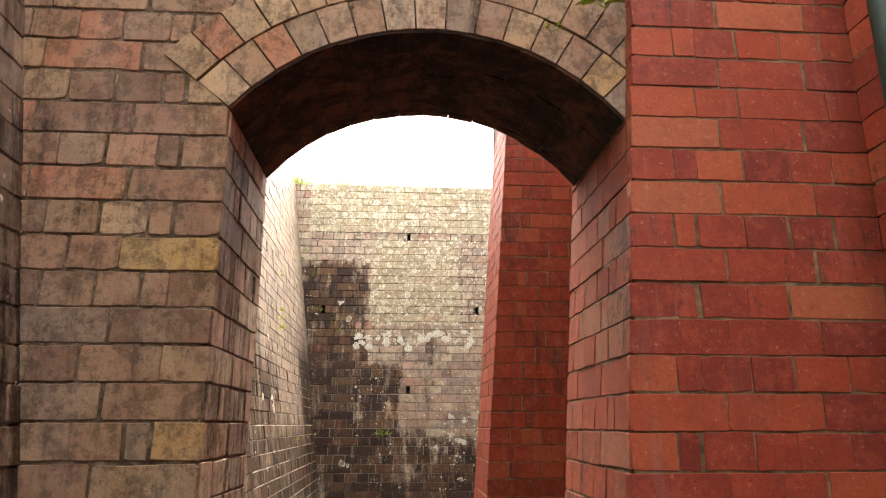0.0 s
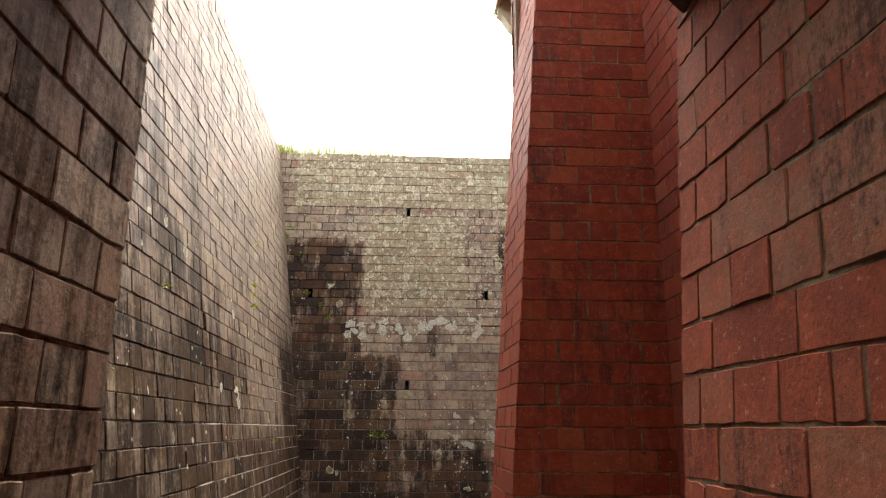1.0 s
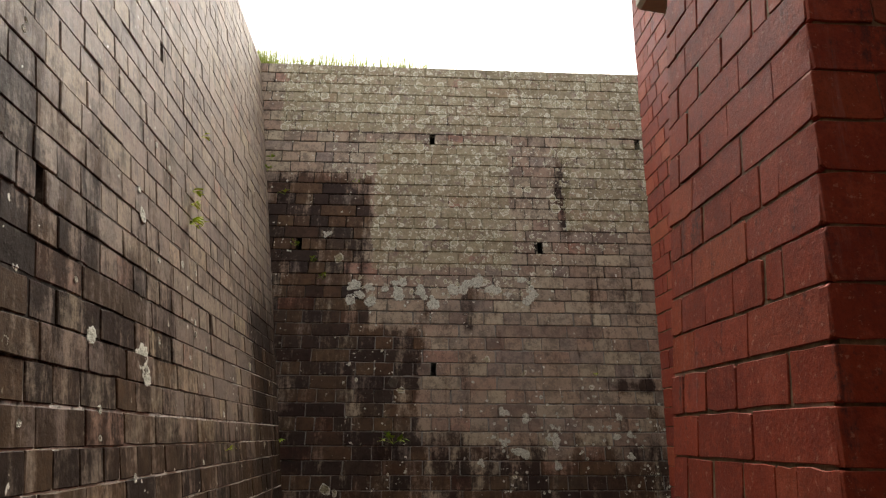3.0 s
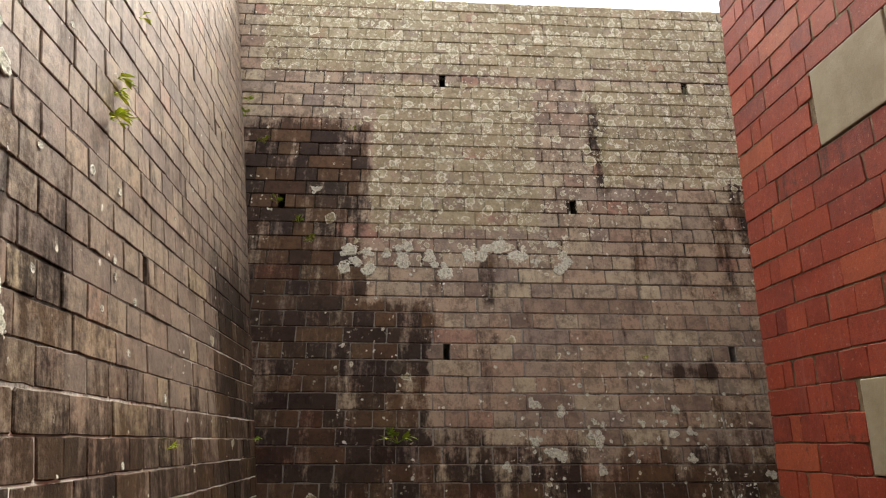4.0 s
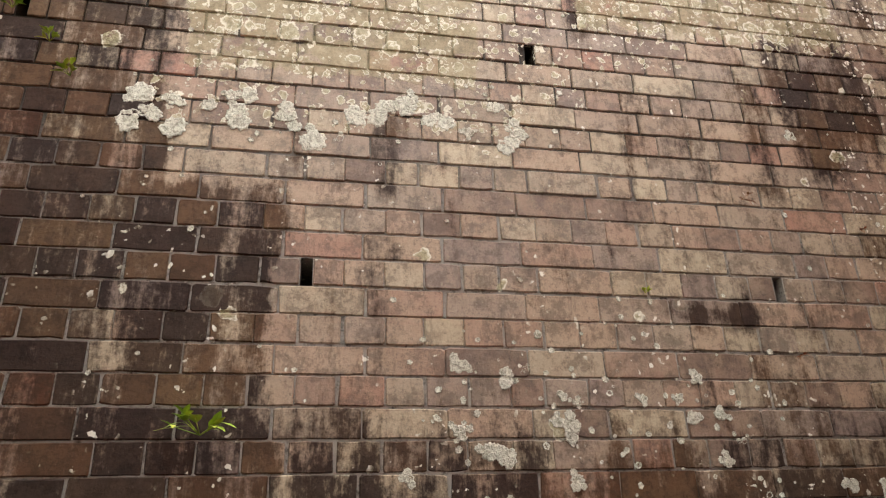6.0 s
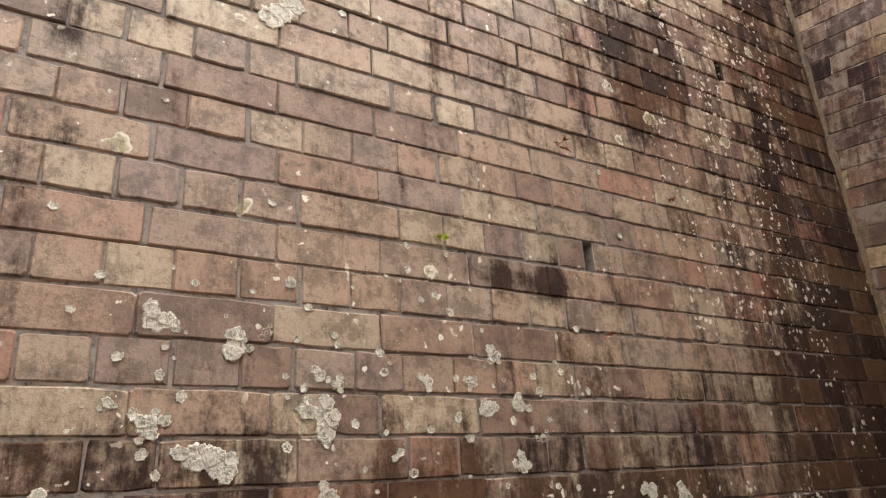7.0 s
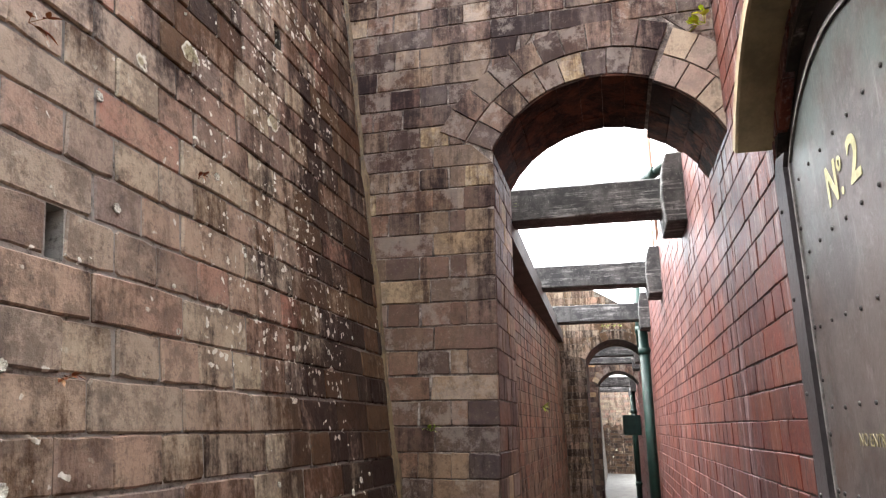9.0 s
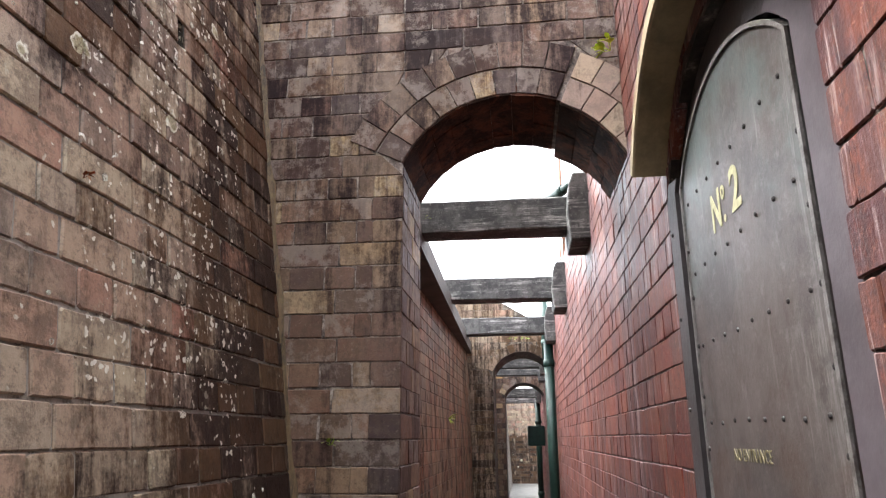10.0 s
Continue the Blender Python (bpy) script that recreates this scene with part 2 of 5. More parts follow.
def far_dark(n, w):
    w2 = n.mul(w, 0.35)
    m = n.mul(n.box(n.x, n.z, -1.5, -0.30, 2.25, 3.30, n.mul(w, 0.16), 0.08), 0.86)
    m = n.big(m, n.mul(n.box(n.x, n.z, -0.55, 0.07, 1.0, 2.16, n.mul(w, 0.3), 0.05), 0.9))
    m = n.big(m, n.mul(n.box(n.x, n.z, -1.5, -0.26, 0.0, 2.36, n.mul(w, 0.25), 0.06), 0.9))
    # darker band along the foot of the wall
    m = n.big(m, n.mul(n.box(n.x, n.z, -1.0, 4.0, 0.0, 1.38, n.mul(w, 0.7), 0.24), 0.9))
    m = n.big(m, n.mul(n.blob(n.x, n.z, 2.12, 2.66, 0.30, 0.34, w, 0.6), 0.9))
    # darker towards the east corner
    m = n.big(m, n.mul(n.blob(n.x, n.z, 3.02, 2.45, 0.52, 1.5, w, 0.6), 0.88))
    m = n.big(m, n.mul(n.blob(n.x, n.z, 3.10, 1.4, 0.70, 0.95, w, 0.6), 1.05))
    # lower right darker, in overlapping bands
    m = n.big(m, n.mul(n.box(n.x, n.z, 1.1, 2.6, 0.0, 1.48, w2, 0.2), 0.44))
    m = n.big(m, n.mul(n.box(n.x, n.z, 1.6, 4.0, 0.0, 1.53, w2, 0.2), 0.78))
    m = n.big(m, n.mul(n.box(n.x, n.z, 2.15, 4.0, 0.0, 2.25, w2, 0.2), 0.40))
    for c, half, z0, z1, amount in RUNS:
        m = n.big(m, n.mul(n.box(n.x, n.z, c - half, c + half, z0, z1, n.mul(w, 0.12), 0.05), amount))
    return m


def far_lichen(n, w):
    w = n.mul(w, 0.12)
    m = n.box(n.x, n.z, -0.28, 0.74, 2.56, 3.62, w, 0.03)
    m = n.big(m, n.mul(n.box(n.x, n.z, 0.70, 1.12, 2.5, 3.60, w, 0.05), 0.55))
    m = n.big(m, n.mul(n.box(n.x, n.z, 1.08, 2.30, 2.88, 3.66, w, 0.06), 1.0))
    m = n.big(m, n.mul(n.box(n.x, n.z, 1.08, 1.55, 2.70, 2.90, w, 0.06), 0.5))
    m = n.big(m, n.box(n.x, n.z, -1.0, 4.0, 3.66, 4.5, w, 0.03))
    m = n.big(m, n.mul(n.box(n.x, n.z, -0.62, -0.20, 3.25, 3.66, w, 0.06), 0.55))
    return n.big(m, n.mul(n.box(n.x, n.z, -0.36, 0.90, 2.36, 2.53, n.mul(w, 0.5), 0.02), 0.72))


def far_spray(n, w):
    w = n.mul(w, 0.3)
    return n.big(n.box(n.x, n.z, 2.0, 3.1, 1.5, 3.7, w, 0.25), n.box(n.x, n.z, 1.3, 2.6, 0.9, 1.35, w, 0.1))


def far_lime(n, w):
    return n.mul(n.box(n.x, n.z, -1.5, 3.3, 0.9, 2.25, n.mul(w, 0.6), 0.3), 0.34)


def west_dark(n, w):
    m = n.mul(n.blob(n.y, n.z, 3.0, 1.9, 2.1, 1.3, w, 0.6), 0.66)
    # darker bands low down, milder over the whole south stretch
    m = n.big(m, n.mul(n.box(n.y, n.z, -4, 8, 0, 1.55, n.mul(w, 0.5), 0.25), 0.82))
    m = n.big(m, n.mul(n.box(n.y, n.z, -4, 5.4, 0, 2.05, n.mul(w, 0.6), 0.3), 0.78))
    m = n.big(m, n.mul(n.box(n.y, n.z, -4, 4.7, 0, 4.4, n.mul(w, 0.8), 0.4), 0.36))
    # darker next to the north corner
    return n.big(m, n.mul(n.box(n.y, n.z, 6.6, 8, 0, 2.3, n.mul(w, 0.5), 0.3), 0.95))


def west_pale(n, w):
    # paler from about 2.2 m upwards
    return n.mul(n.box(n.y, n.z, -4, 8, 2.2, 5, w, 0.4), 0.5)


def west_lime(n, w):
    m = n.mul(n.box(n.y, n.z, 4.3, 8, 0.8, 1.52, n.mul(w, 0.5), 0.08), 1.5)
    return n.big(m, n.mul(n.box(n.y, n.z, 6.3, 8, 1.4, 2.0, n.mul(w, 0.5), 0.1), 1.0))


def end_dark(n, w):
    # end wall darker below roughly 1.7 m
    return n.mul(n.step(n.add(n.z, n.mul(w, 1.5)), 1.9, 1.5), 0.95)


PURPLE_STOPS = ((0.0, (0.050, 0.033, 0.034)), (0.16, (0.15, 0.085, 0.062)), (0.27, (0.060, 0.043, 0.042)), (0.38, (0.21, 0.125, 0.090)), (0.50, (0.075, 0.052, 0.047)), (0.62, (0.25, 0.175, 0.12)), (0.72, (0.11, 0.068, 0.058)), (0.82, (0.31, 0.235, 0.16)), (0.90, (0.16, 0.085, 0.068)), (0.96, (0.42, 0.33, 0.20)), (1.0, (0.44, 0.28, 0.14)))
PATCH_STOPS = ((0.0, (0.30, 0.17, 0.11)), (0.5, (0.27, 0.19, 0.15)), (1.0, (0.34, 0.25, 0.17)))
LANE_STOPS = ((0.0, (0.19, 0.066, 0.028)), (0.4, (0.16, 0.076, 0.036)), (0.7, (0.095, 0.060, 0.036)), (1.0, (0.17, 0.105, 0.055)))
WEST_STOPS = ((0.0, (0.13, 0.090, 0.070)), (0.16, (0.225, 0.155, 0.112)), (0.34, (0.27, 0.195, 0.138)), (0.5, (0.185, 0.14, 0.11)), (0.66, (0.30, 0.23, 0.158)), (0.8, (0.155, 0.115, 0.094)), (0.93, (0.34, 0.265, 0.165)), (1.0, (0.25, 0.135, 0.095)))
FAR_STOPS = ((0.0, (0.194, 0.136, 0.103)), (0.12, (0.330, 0.222, 0.160)), (0.28, (0.388, 0.293, 0.206)), (0.44, (0.291, 0.222, 0.170)), (0.58, (0.436, 0.364, 0.252)), (0.72, (0.252, 0.192, 0.160)), (0.86, (0.456, 0.389, 0.273)), (0.95, (0.349, 0.232, 0.165)), (1.0, (0.330, 0.162, 0.113)))
ARCH_STOPS = ((0.0, (0.19, 0.115, 0.082)), (0.15, (0.28, 0.165, 0.115)), (0.30, (0.32, 0.215, 0.145)), (0.44, (0.20, 0.155, 0.135)), (0.56, (0.35, 0.25, 0.165)), (0.68, (0.23, 0.135, 0.10)), (0.78, (0.42, 0.33, 0.235)), (0.87, (0.36, 0.16, 0.105)), (0.94, (0.30, 0.19, 0.125)), (1.0, (0.42, 0.28, 0.115)))
EARTH = ((0.018, 0.013, 0.009), (0.052, 0.039, 0.027), (0.19, 0.16, 0.12))
PALE = ((0.022, 0.016, 0.013), (0.13, 0.10, 0.082), (0.40, 0.345, 0.29))
brick_far = old_brick("brick_far", far_dark, far_lichen, streak=0.02, speck=0.75, wet=0.42, stops=FAR_STOPS, spray=far_spray, dark_mottle=((0.024, 0.016, 0.015), (0.060, 0.040, 0.027)))
brick_west = old_brick("brick_west", west_dark, None, west_pale, wet=0.5, streak=0.22, speck=0.3, stops=WEST_STOPS, dark_mottle=((0.018, 0.013, 0.010), (0.042, 0.032, 0.021)))
brick_arch = old_brick("brick_arch", None, None, None, streak=0.12, speck=0.0, stops=ARCH_STOPS, worn=1.1, run=0.9, wet=0.6, gloss=0.2, wash=0.4, dark_mottle=((0.030, 0.021, 0.015), (0.060, 0.042, 0.028)))
brick_east = old_brick("brick_east", lambda n, w: n.add(0.20, n.mul(n.step(n.add(n.z, n.mul(w, 1.2)), 2.0, 2.75), 0.42)), streak=0.1, speck=0.0, stops=PURPLE_STOPS, wet=0.45, worn=0.9, run=0.9, gloss=0.2, lime=0.34, fade=0.35, wash=0.35, dark_mottle=((0.022, 0.015, 0.018), (0.048, 0.034, 0.034)))
brick_jamb = old_brick("brick_jamb", None, None, None, streak=0.42, speck=0.0, stops=ARCH_STOPS, worn=1.0, run=0.9, wet=0.6, gloss=0.15, dark_mottle=((0.020, 0.014, 0.009), (0.05, 0.034, 0.020)))
brick_patch = old_brick("brick_patch", None, None, None, streak=0.1, speck=0.0, stops=PATCH_STOPS, worn=0.6, run=0.7)
brick_lane = old_brick("brick_lane", None, None, None, streak=0.40, speck=0.0, stops=LANE_STOPS, worn=0.8, run=1.5)
brick_cross = old_brick("brick_cross", None, None, None, streak=0.62, speck=0.0, stops=WEST_STOPS, worn=1.0, run=1.2, wet=0.6, gloss=0.15, dark_mottle=((0.020, 0.015, 0.011), (0.045, 0.034, 0.022)))
brick_end = old_brick("brick_end", end_dark, None, None, streak=0.3, speck=0.3)
mortar_far = old_brick("mortar_far", far_dark, far_lichen, far_lime, streak=0.2, speck=0.6, mortar=((0.006, 0.005, 0.003), (0.020, 0.015, 0.009), (0.10, 0.082, 0.056)), spray=far_spray)
mortar_west = old_brick("mortar_west", west_dark, None, west_lime, streak=0.25, speck=0.2, mortar=((0.030, 0.023, 0.017), (0.085, 0.066, 0.048), (0.21, 0.175, 0.135)))
mortar_old = old_brick("mortar_old", None, None, None, streak=0.1, speck=0.0, mortar=EARTH, run=0.7)
mortar_tan = old_brick("mortar_tan", None, None, None, streak=0.1, speck=0.0, mortar=((0.030, 0.022, 0.015), (0.105, 0.078, 0.053), (0.26, 0.21, 0.155)), run=0.7, gloss=0.1)
mortar_pale = old_brick("mortar_pale", None, None, None, streak=0.1, speck=0.0, mortar=PALE, run=0.7)

# Dark brick with red and black mottling, for the arch undersides.
n = Nodes("dark_mottle")
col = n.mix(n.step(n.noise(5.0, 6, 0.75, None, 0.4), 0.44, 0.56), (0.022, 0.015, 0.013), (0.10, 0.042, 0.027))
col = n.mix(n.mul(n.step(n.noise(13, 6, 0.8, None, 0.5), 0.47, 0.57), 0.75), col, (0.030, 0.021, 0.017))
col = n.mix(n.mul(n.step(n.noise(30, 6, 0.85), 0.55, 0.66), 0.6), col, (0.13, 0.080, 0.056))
brick_soffit = n.finish(col, n.add(0.6, n.mul(n.noise(14, 4), 0.3)), n.noise(22, 6, 0.85), 0.8, 0.012, spec=0.06)


RED_STOPS = ((0.0, (0.153, 0.018, 0.011)), (0.2, (0.261, 0.035, 0.015)), (0.4, (0.315, 0.047, 0.017)), (0.58, (0.198, 0.025, 0.015)), (0.75, (0.297, 0.046, 0.020)), (0.9, (0.360, 0.069, 0.025)), (1.0, (0.360, 0.101, 0.045)))
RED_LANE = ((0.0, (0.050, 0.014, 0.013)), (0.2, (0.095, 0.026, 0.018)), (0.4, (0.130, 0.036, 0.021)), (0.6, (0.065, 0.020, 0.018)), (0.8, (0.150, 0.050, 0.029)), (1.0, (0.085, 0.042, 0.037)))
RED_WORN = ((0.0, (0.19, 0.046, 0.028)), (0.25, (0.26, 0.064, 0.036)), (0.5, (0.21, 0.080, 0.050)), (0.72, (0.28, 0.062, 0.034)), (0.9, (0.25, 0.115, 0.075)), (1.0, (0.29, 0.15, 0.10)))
RED_STAINED = ((0.0, (0.171, 0.025, 0.011)), (0.25, (0.225, 0.034, 0.015)), (0.5, (0.261, 0.040, 0.016)), (0.72, (0.180, 0.027, 0.013)), (0.9, (0.279, 0.054, 0.021)), (1.0, (0.297, 0.076, 0.033)))
# Somewhat darker red tones for the recessed wall.
RED_RECESS = ((0.0, (0.15, 0.030, 0.021)), (0.3, (0.21, 0.038, 0.023)), (0.6, (0.26, 0.046, 0.026)), (0.85, (0.18, 0.036, 0.025)), (1.0, (0.30, 0.085, 0.05)))


def red_brick(name, stops, bloom, soot_amount, wet, dust=(0.46, 0.10, 0.05), gloss=0.4, long_runs=0.0):
    """Brick under old red paint, worn, with soot and lime runs."""
    n = Nodes(name)
    col = n.ramp(n.rnd, *stops)
    other = n.math("FRACT", n.mul(n.rnd, 7.31))
    blot = n.noise(7, 6, 0.75)
    fine = n.noise(45, 5, 0.8)
    mott = n.noise(18, 6, 0.8)
    col = n.mix(n.mul(n.step(blot, 0.46, 0.62), 0.45), col, n.mix(0.7, col, (0.15, 0.026, 0.020)))
    col = n.mix(n.mul(n.step(mott, 0.45, 0.64), 0.6), col, n.mix(0.55, col, dust))
    col = n.mix(n.mul(n.step(fine, 0.54, 0.66), 0.45), col, n.mix(0.6, col, (0.07, 0.022, 0.02)))
    col = n.mix(n.mul(n.step(n.noise(110, 4, 0.8), 0.5, 0.6), 0.4), col, n.mix(0.6, col, (0.06, 0.018, 0.012)))
    col = n.mix(n.mul(n.step(n.noise(64, 4, 0.8), 0.60, 0.67), 0.4), col, (0.55, 0.30, 0.20))
    runs = n.noise(1, 5, 0.8, n.vec(17, 17, 1.3))
    soot_amount = n.add(soot_amount, n.mul(n.math("SUBTRACT", n.noise(1.7, 4, 0.6), 0.5), 1.6))
    grime = n.add(n.add(n.mul(n.math("SUBTRACT", runs, 0.5), 2.6), n.mul(n.math("SUBTRACT", fine, 0.5), 1.6)), n.add(n.mul(n.math("SUBTRACT", other, 0.5), 0.5), soot_amount))
    col = n.mix(n.mul(n.step(grime, 0.35, 0.85), 0.75), col, (0.040, 0.021, 0.020))
    lime = n.mul(n.step(n.noise(1, 6, 0.8, n.vec(24, 24, 2.0)), 0.52, 0.68), n.step(n.noise(3.4, 4), 0.42, 0.6))
    lime = n.big(lime, n.mul(n.step(n.noise(9, 6, 0.85), 0.60, 0.72), 0.7))
    col = n.mix(n.mul(lime, bloom), col, (0.42, 0.355, 0.345))
    if long_runs:
        bands = n.noise(1, 4, 0.65, n.vec(6.5, 6.5, 0.35))
        col = n.mix(n.mul(n.step(n.add(bands, n.mul(n.math("SUBTRACT", fine, 0.5), 0.25)), 0.48, 0.57), 0.85 * long_runs), col, n.mix(0.3, (0.046, 0.026, 0.033), col))
        wash = n.noise(1, 6, 0.75, n.vec(13, 13, 0.8))
        col = n.mix(n.mul(n.step(n.add(wash, n.mul(n.math("SUBTRACT", fine, 0.5), 0.2)), 0.545, 0.66), 0.6 * long_runs), col, (0.40, 0.30, 0.29))
        thin = n.mul(n.step(n.noise(1, 5, 0.8, n.vec(60, 60, 2.2)), 0.57, 0.66), n.step(n.noise(2.6, 4), 0.45, 0.58))
        col = n.mix(n.mul(thin, 0.6 * long_runs), col, (0.50, 0.42, 0.40))
    h = n.add(n.mul(n.noise(120, 3, 0.75), 0.5), n.mul(n.noise(22, 6, 0.8), 1.0))
    return n.finish(col, n.add(wet, n.mul(mott, 0.3)), h, 0.4, 0.005, spec=gloss)


brick_red = red_brick("brick_red", RED_STOPS, 0.10, 0.0, 0.46)
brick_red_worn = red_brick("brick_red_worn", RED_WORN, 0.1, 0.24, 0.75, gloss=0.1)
brick_red_recess = red_brick("brick_red_recess", RED_RECESS, 0.2, 0.12, 0.4)
brick_red_stained = red_brick("brick_red_stained", RED_STAINED, 0.12, 0.08, 0.5, gloss=0.25)
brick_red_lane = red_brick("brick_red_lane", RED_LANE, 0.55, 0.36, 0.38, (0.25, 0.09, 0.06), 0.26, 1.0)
n = Nodes("mortar_red")
col = n.ramp(n.noise(14, 5, 0.7), (0.34, (0.050, 0.034, 0.016)), (0.48, (0.135, 0.092, 0.046)), (0.66, (0.26, 0.19, 0.11)))
col = n.mix(n.mul(n.step(n.noise(6, 5, 0.7), 0.5, 0.62), 0.5), col, (0.15, 0.032, 0.02))
mortar_red = n.finish(col, 0.8, n.noise(110, 3), 0.5, 0.004)


n = Nodes("mortar_wet")
col = n.ramp(n.noise(12, 5, 0.75), (0.38, (0.012, 0.009, 0.008)), (0.52, (0.035, 0.026, 0.021)), (0.66, (0.24, 0.20, 0.175)))
mortar_wet = n.finish(col, 0.7, n.noise(90, 3), 0.5, 0.004)


def plain(name, a, b, rough=0.6, scale=12, metal=0.0, bump=0.3, fine=120):
    n = Nodes(name)
    col = n.mix(n.step(n.noise(scale, 5, 0.7), 0.35, 0.7), a, b)
    col = n.mix(n.mul(n.step(n.noise(fine, 3), 0.5, 0.8), 0.3), col, b)
    return n.finish(col, n.add(rough - 0.1, n.mul(n.noise(scale * 2, 4), 0.2)), n.noise(fine, 4, 0.7), bump, 0.003, metal)


render_hood = plain("render_hood", (0.30, 0.23, 0.13), (0.17, 0.13, 0.075), 0.75, 7)
render_tan = plain("render_tan", (0.33, 0.28, 0.19), (0.25, 0.205, 0.13), 0.7, 6)
cream_paint = plain("cream_paint", (0.62, 0.55, 0.42), (0.48, 0.41, 0.30), 0.6, 5)
soffit_brown = plain("soffit_brown", (0.13, 0.09, 0.06), (0.09, 0.06, 0.04), 0.7, 8)
green_paint = plain("green_paint", (0.006, 0.034, 0.025), (0.004, 0.020, 0.015), 0.55, 8, bump=0.1)
rust = plain("rust", (0.20, 0.09, 0.05), (0.11, 0.055, 0.035), 0.7, 20)
dark_void = plain("dark_void", (0.02, 0.018, 0.016), (0.012, 0.011, 0.01), 0.9)
glass_dark = plain("glass_dark", (0.02, 0.025, 0.025), (0.03, 0.035, 0.035), 0.15, 3, bump=0.02)
yellow_paint = plain("yellow_paint", (0.40, 0.385, 0.21), (0.26, 0.25, 0.14), 0.6, 40, bump=0.1)
yellow_worn = plain("yellow_worn", (0.23, 0.205, 0.10), (0.13, 0.11, 0.075), 0.6, 60, bump=0.1)

n = Nodes("concrete")
grain = n.noise(1, 6, 0.8, n.vec(9, 1.6, 26))
patch = n.noise(3.2, 5, 0.75)
col = n.mix(n.step(n.noise(6, 5, 0.75), 0.42, 0.66), (0.022, 0.021, 0.021), (0.075, 0.071, 0.067))
col = n.mix(n.mul(n.step(grain, 0.50, 0.62), n.step(patch, 0.40, 0.62)), col, (0.30, 0.29, 0.275))
col = n.mix(n.mul(n.step(n.noise(1, 5, 0.75, n.vec(7, 7, 1.5)), 0.52, 0.7), 0.7), col, (0.025, 0.023, 0.022))
col = n.mix(n.mul(n.step(n.noise(55, 4, 0.8), 0.57, 0.7), 0.4), col, (0.34, 0.33, 0.30))
concrete = n.finish(col, 0.8, n.noise(45, 5, 0.75), 0.6, 0.006)

# Dark tone picked so that little light bounces onto the lower walls.
n = Nodes("paving")
col = n.mix(n.step(n.noise(2.2, 5, 0.7), 0.35, 0.7), (0.045, 0.042, 0.036), (0.075, 0.07, 0.06))
col = n.mix(n.mul(n.step(n.noise(60, 4), 0.5, 0.8), 0.4), col, (0.06, 0.055, 0.048))
paving = n.finish(col, 0.7, n.noise(70, 4), 0.3, 0.004)
concrete_pale = plain("concrete_pale", (0.13, 0.125, 0.11), (0.09, 0.086, 0.075), 0.7, 3)

n = Nodes("door_steel")
runs = n.noise(1, 6, 0.8, n.vec(16, 16, 0.8))
blot = n.noise(9, 6, 0.8)
col = n.mix(n.step(n.add(n.noise(2.4, 5, 0.7), n.mul(n.math("SUBTRACT", 2.0, n.z), 0.35)), 0.36, 0.62), (0.085, 0.110, 0.104), (0.088, 0.072, 0.066))
col = n.mix(n.mul(n.step(blot, 0.5, 0.66), 0.6), col, (0.055, 0.035, 0.027))
col = n.mix(n.mul(n.step(runs, 0.54, 0.68), 0.55), col, (0.27, 0.265, 0.255))
col = n.mix(n.mul(n.mul(n.step(n.noise(1, 5, 0.8, n.vec(50, 50, 2)), 0.58, 0.68), n.step(n.noise(5, 3), 0.50, 0.64)), 0.4), col, (0.40, 0.39, 0.37))
col = n.mix(n.mul(n.step(n.noise(60, 4, 0.8), 0.56, 0.68), 0.4), col, (0.16, 0.14, 0.13))
streaks = n.noise(1, 6, 0.8, n.vec(38, 38, 1.1))
col = n.mix(n.mul(n.step(n.noise(3.2, 6, 0.8, None, 0.4), 0.46, 0.60), 0.7), col, (0.045, 0.038, 0.037))
col = n.mix(n.mul(n.step(n.noise(17, 6, 0.85), 0.54, 0.66), 0.55), col, (0.17, 0.155, 0.15))
col = n.mix(n.mul(n.mul(n.step(streaks, 0.56, 0.70), n.step(n.noise(4, 4), 0.46, 0.62)), 0.3), col, (0.28, 0.27, 0.26))
col = n.mix(n.mul(n.step(n.add(n.noise(5, 6, 0.8), n.mul(n.math("SUBTRACT", 1.75, n.z), 0.25)), 0.55, 0.68), 0.7), col, (0.060, 0.034, 0.024))
door_steel = n.finish(col, n.add(0.30, n.mul(n.noise(7, 6, 0.75), 0.35)), n.add(n.mul(n.noise(3.5, 3), 1.0), n.mul(n.noise(50, 5, 0.8), 0.4)), 0.35, 0.006, 0.2)
steel_dark = plain("steel_dark", (0.060, 0.048, 0.054), (0.11, 0.092, 0.102), 0.5, 5, 0.15, 0.2, 60)
# Near-black steel: the shade under the hood is painted into the frame.
frame_shaded = plain("frame_shaded", (0.022, 0.018, 0.019), (0.055, 0.046, 0.050), 0.6, 9, 0.0, 0.5, 70)
ledge_dark = plain("ledge_dark", (0.035, 0.026, 0.020), (0.075, 0.058, 0.046), 0.8, 6, 0.0, 0.6, 40)
steel_edge = plain("steel_edge", (0.20, 0.19, 0.18), (0.07, 0.06, 0.055), 0.5, 25, 0.2, 0.5, 80)

rivet_steel = plain("rivet_steel", (0.022, 0.020, 0.020), (0.045, 0.038, 0.036), 0.65, 60, 0.1)

n = Nodes("leaf")
leaf_green = n.finish(n.ramp(n.rnd, (0.0, (0.18, 0.32, 0.025)), (0.5, (0.32, 0.46, 0.045)), (1.0, (0.48, 0.54, 0.08))), 0.55)
n = Nodes("grass")
grass_mat = n.finish(n.ramp(n.rnd, (0.0, (0.20, 0.29, 0.03)), (0.5, (0.33, 0.40, 0.06)), (1.0, (0.50, 0.47, 0.16))), 0.6)
n = Nodes("leaf_bright")
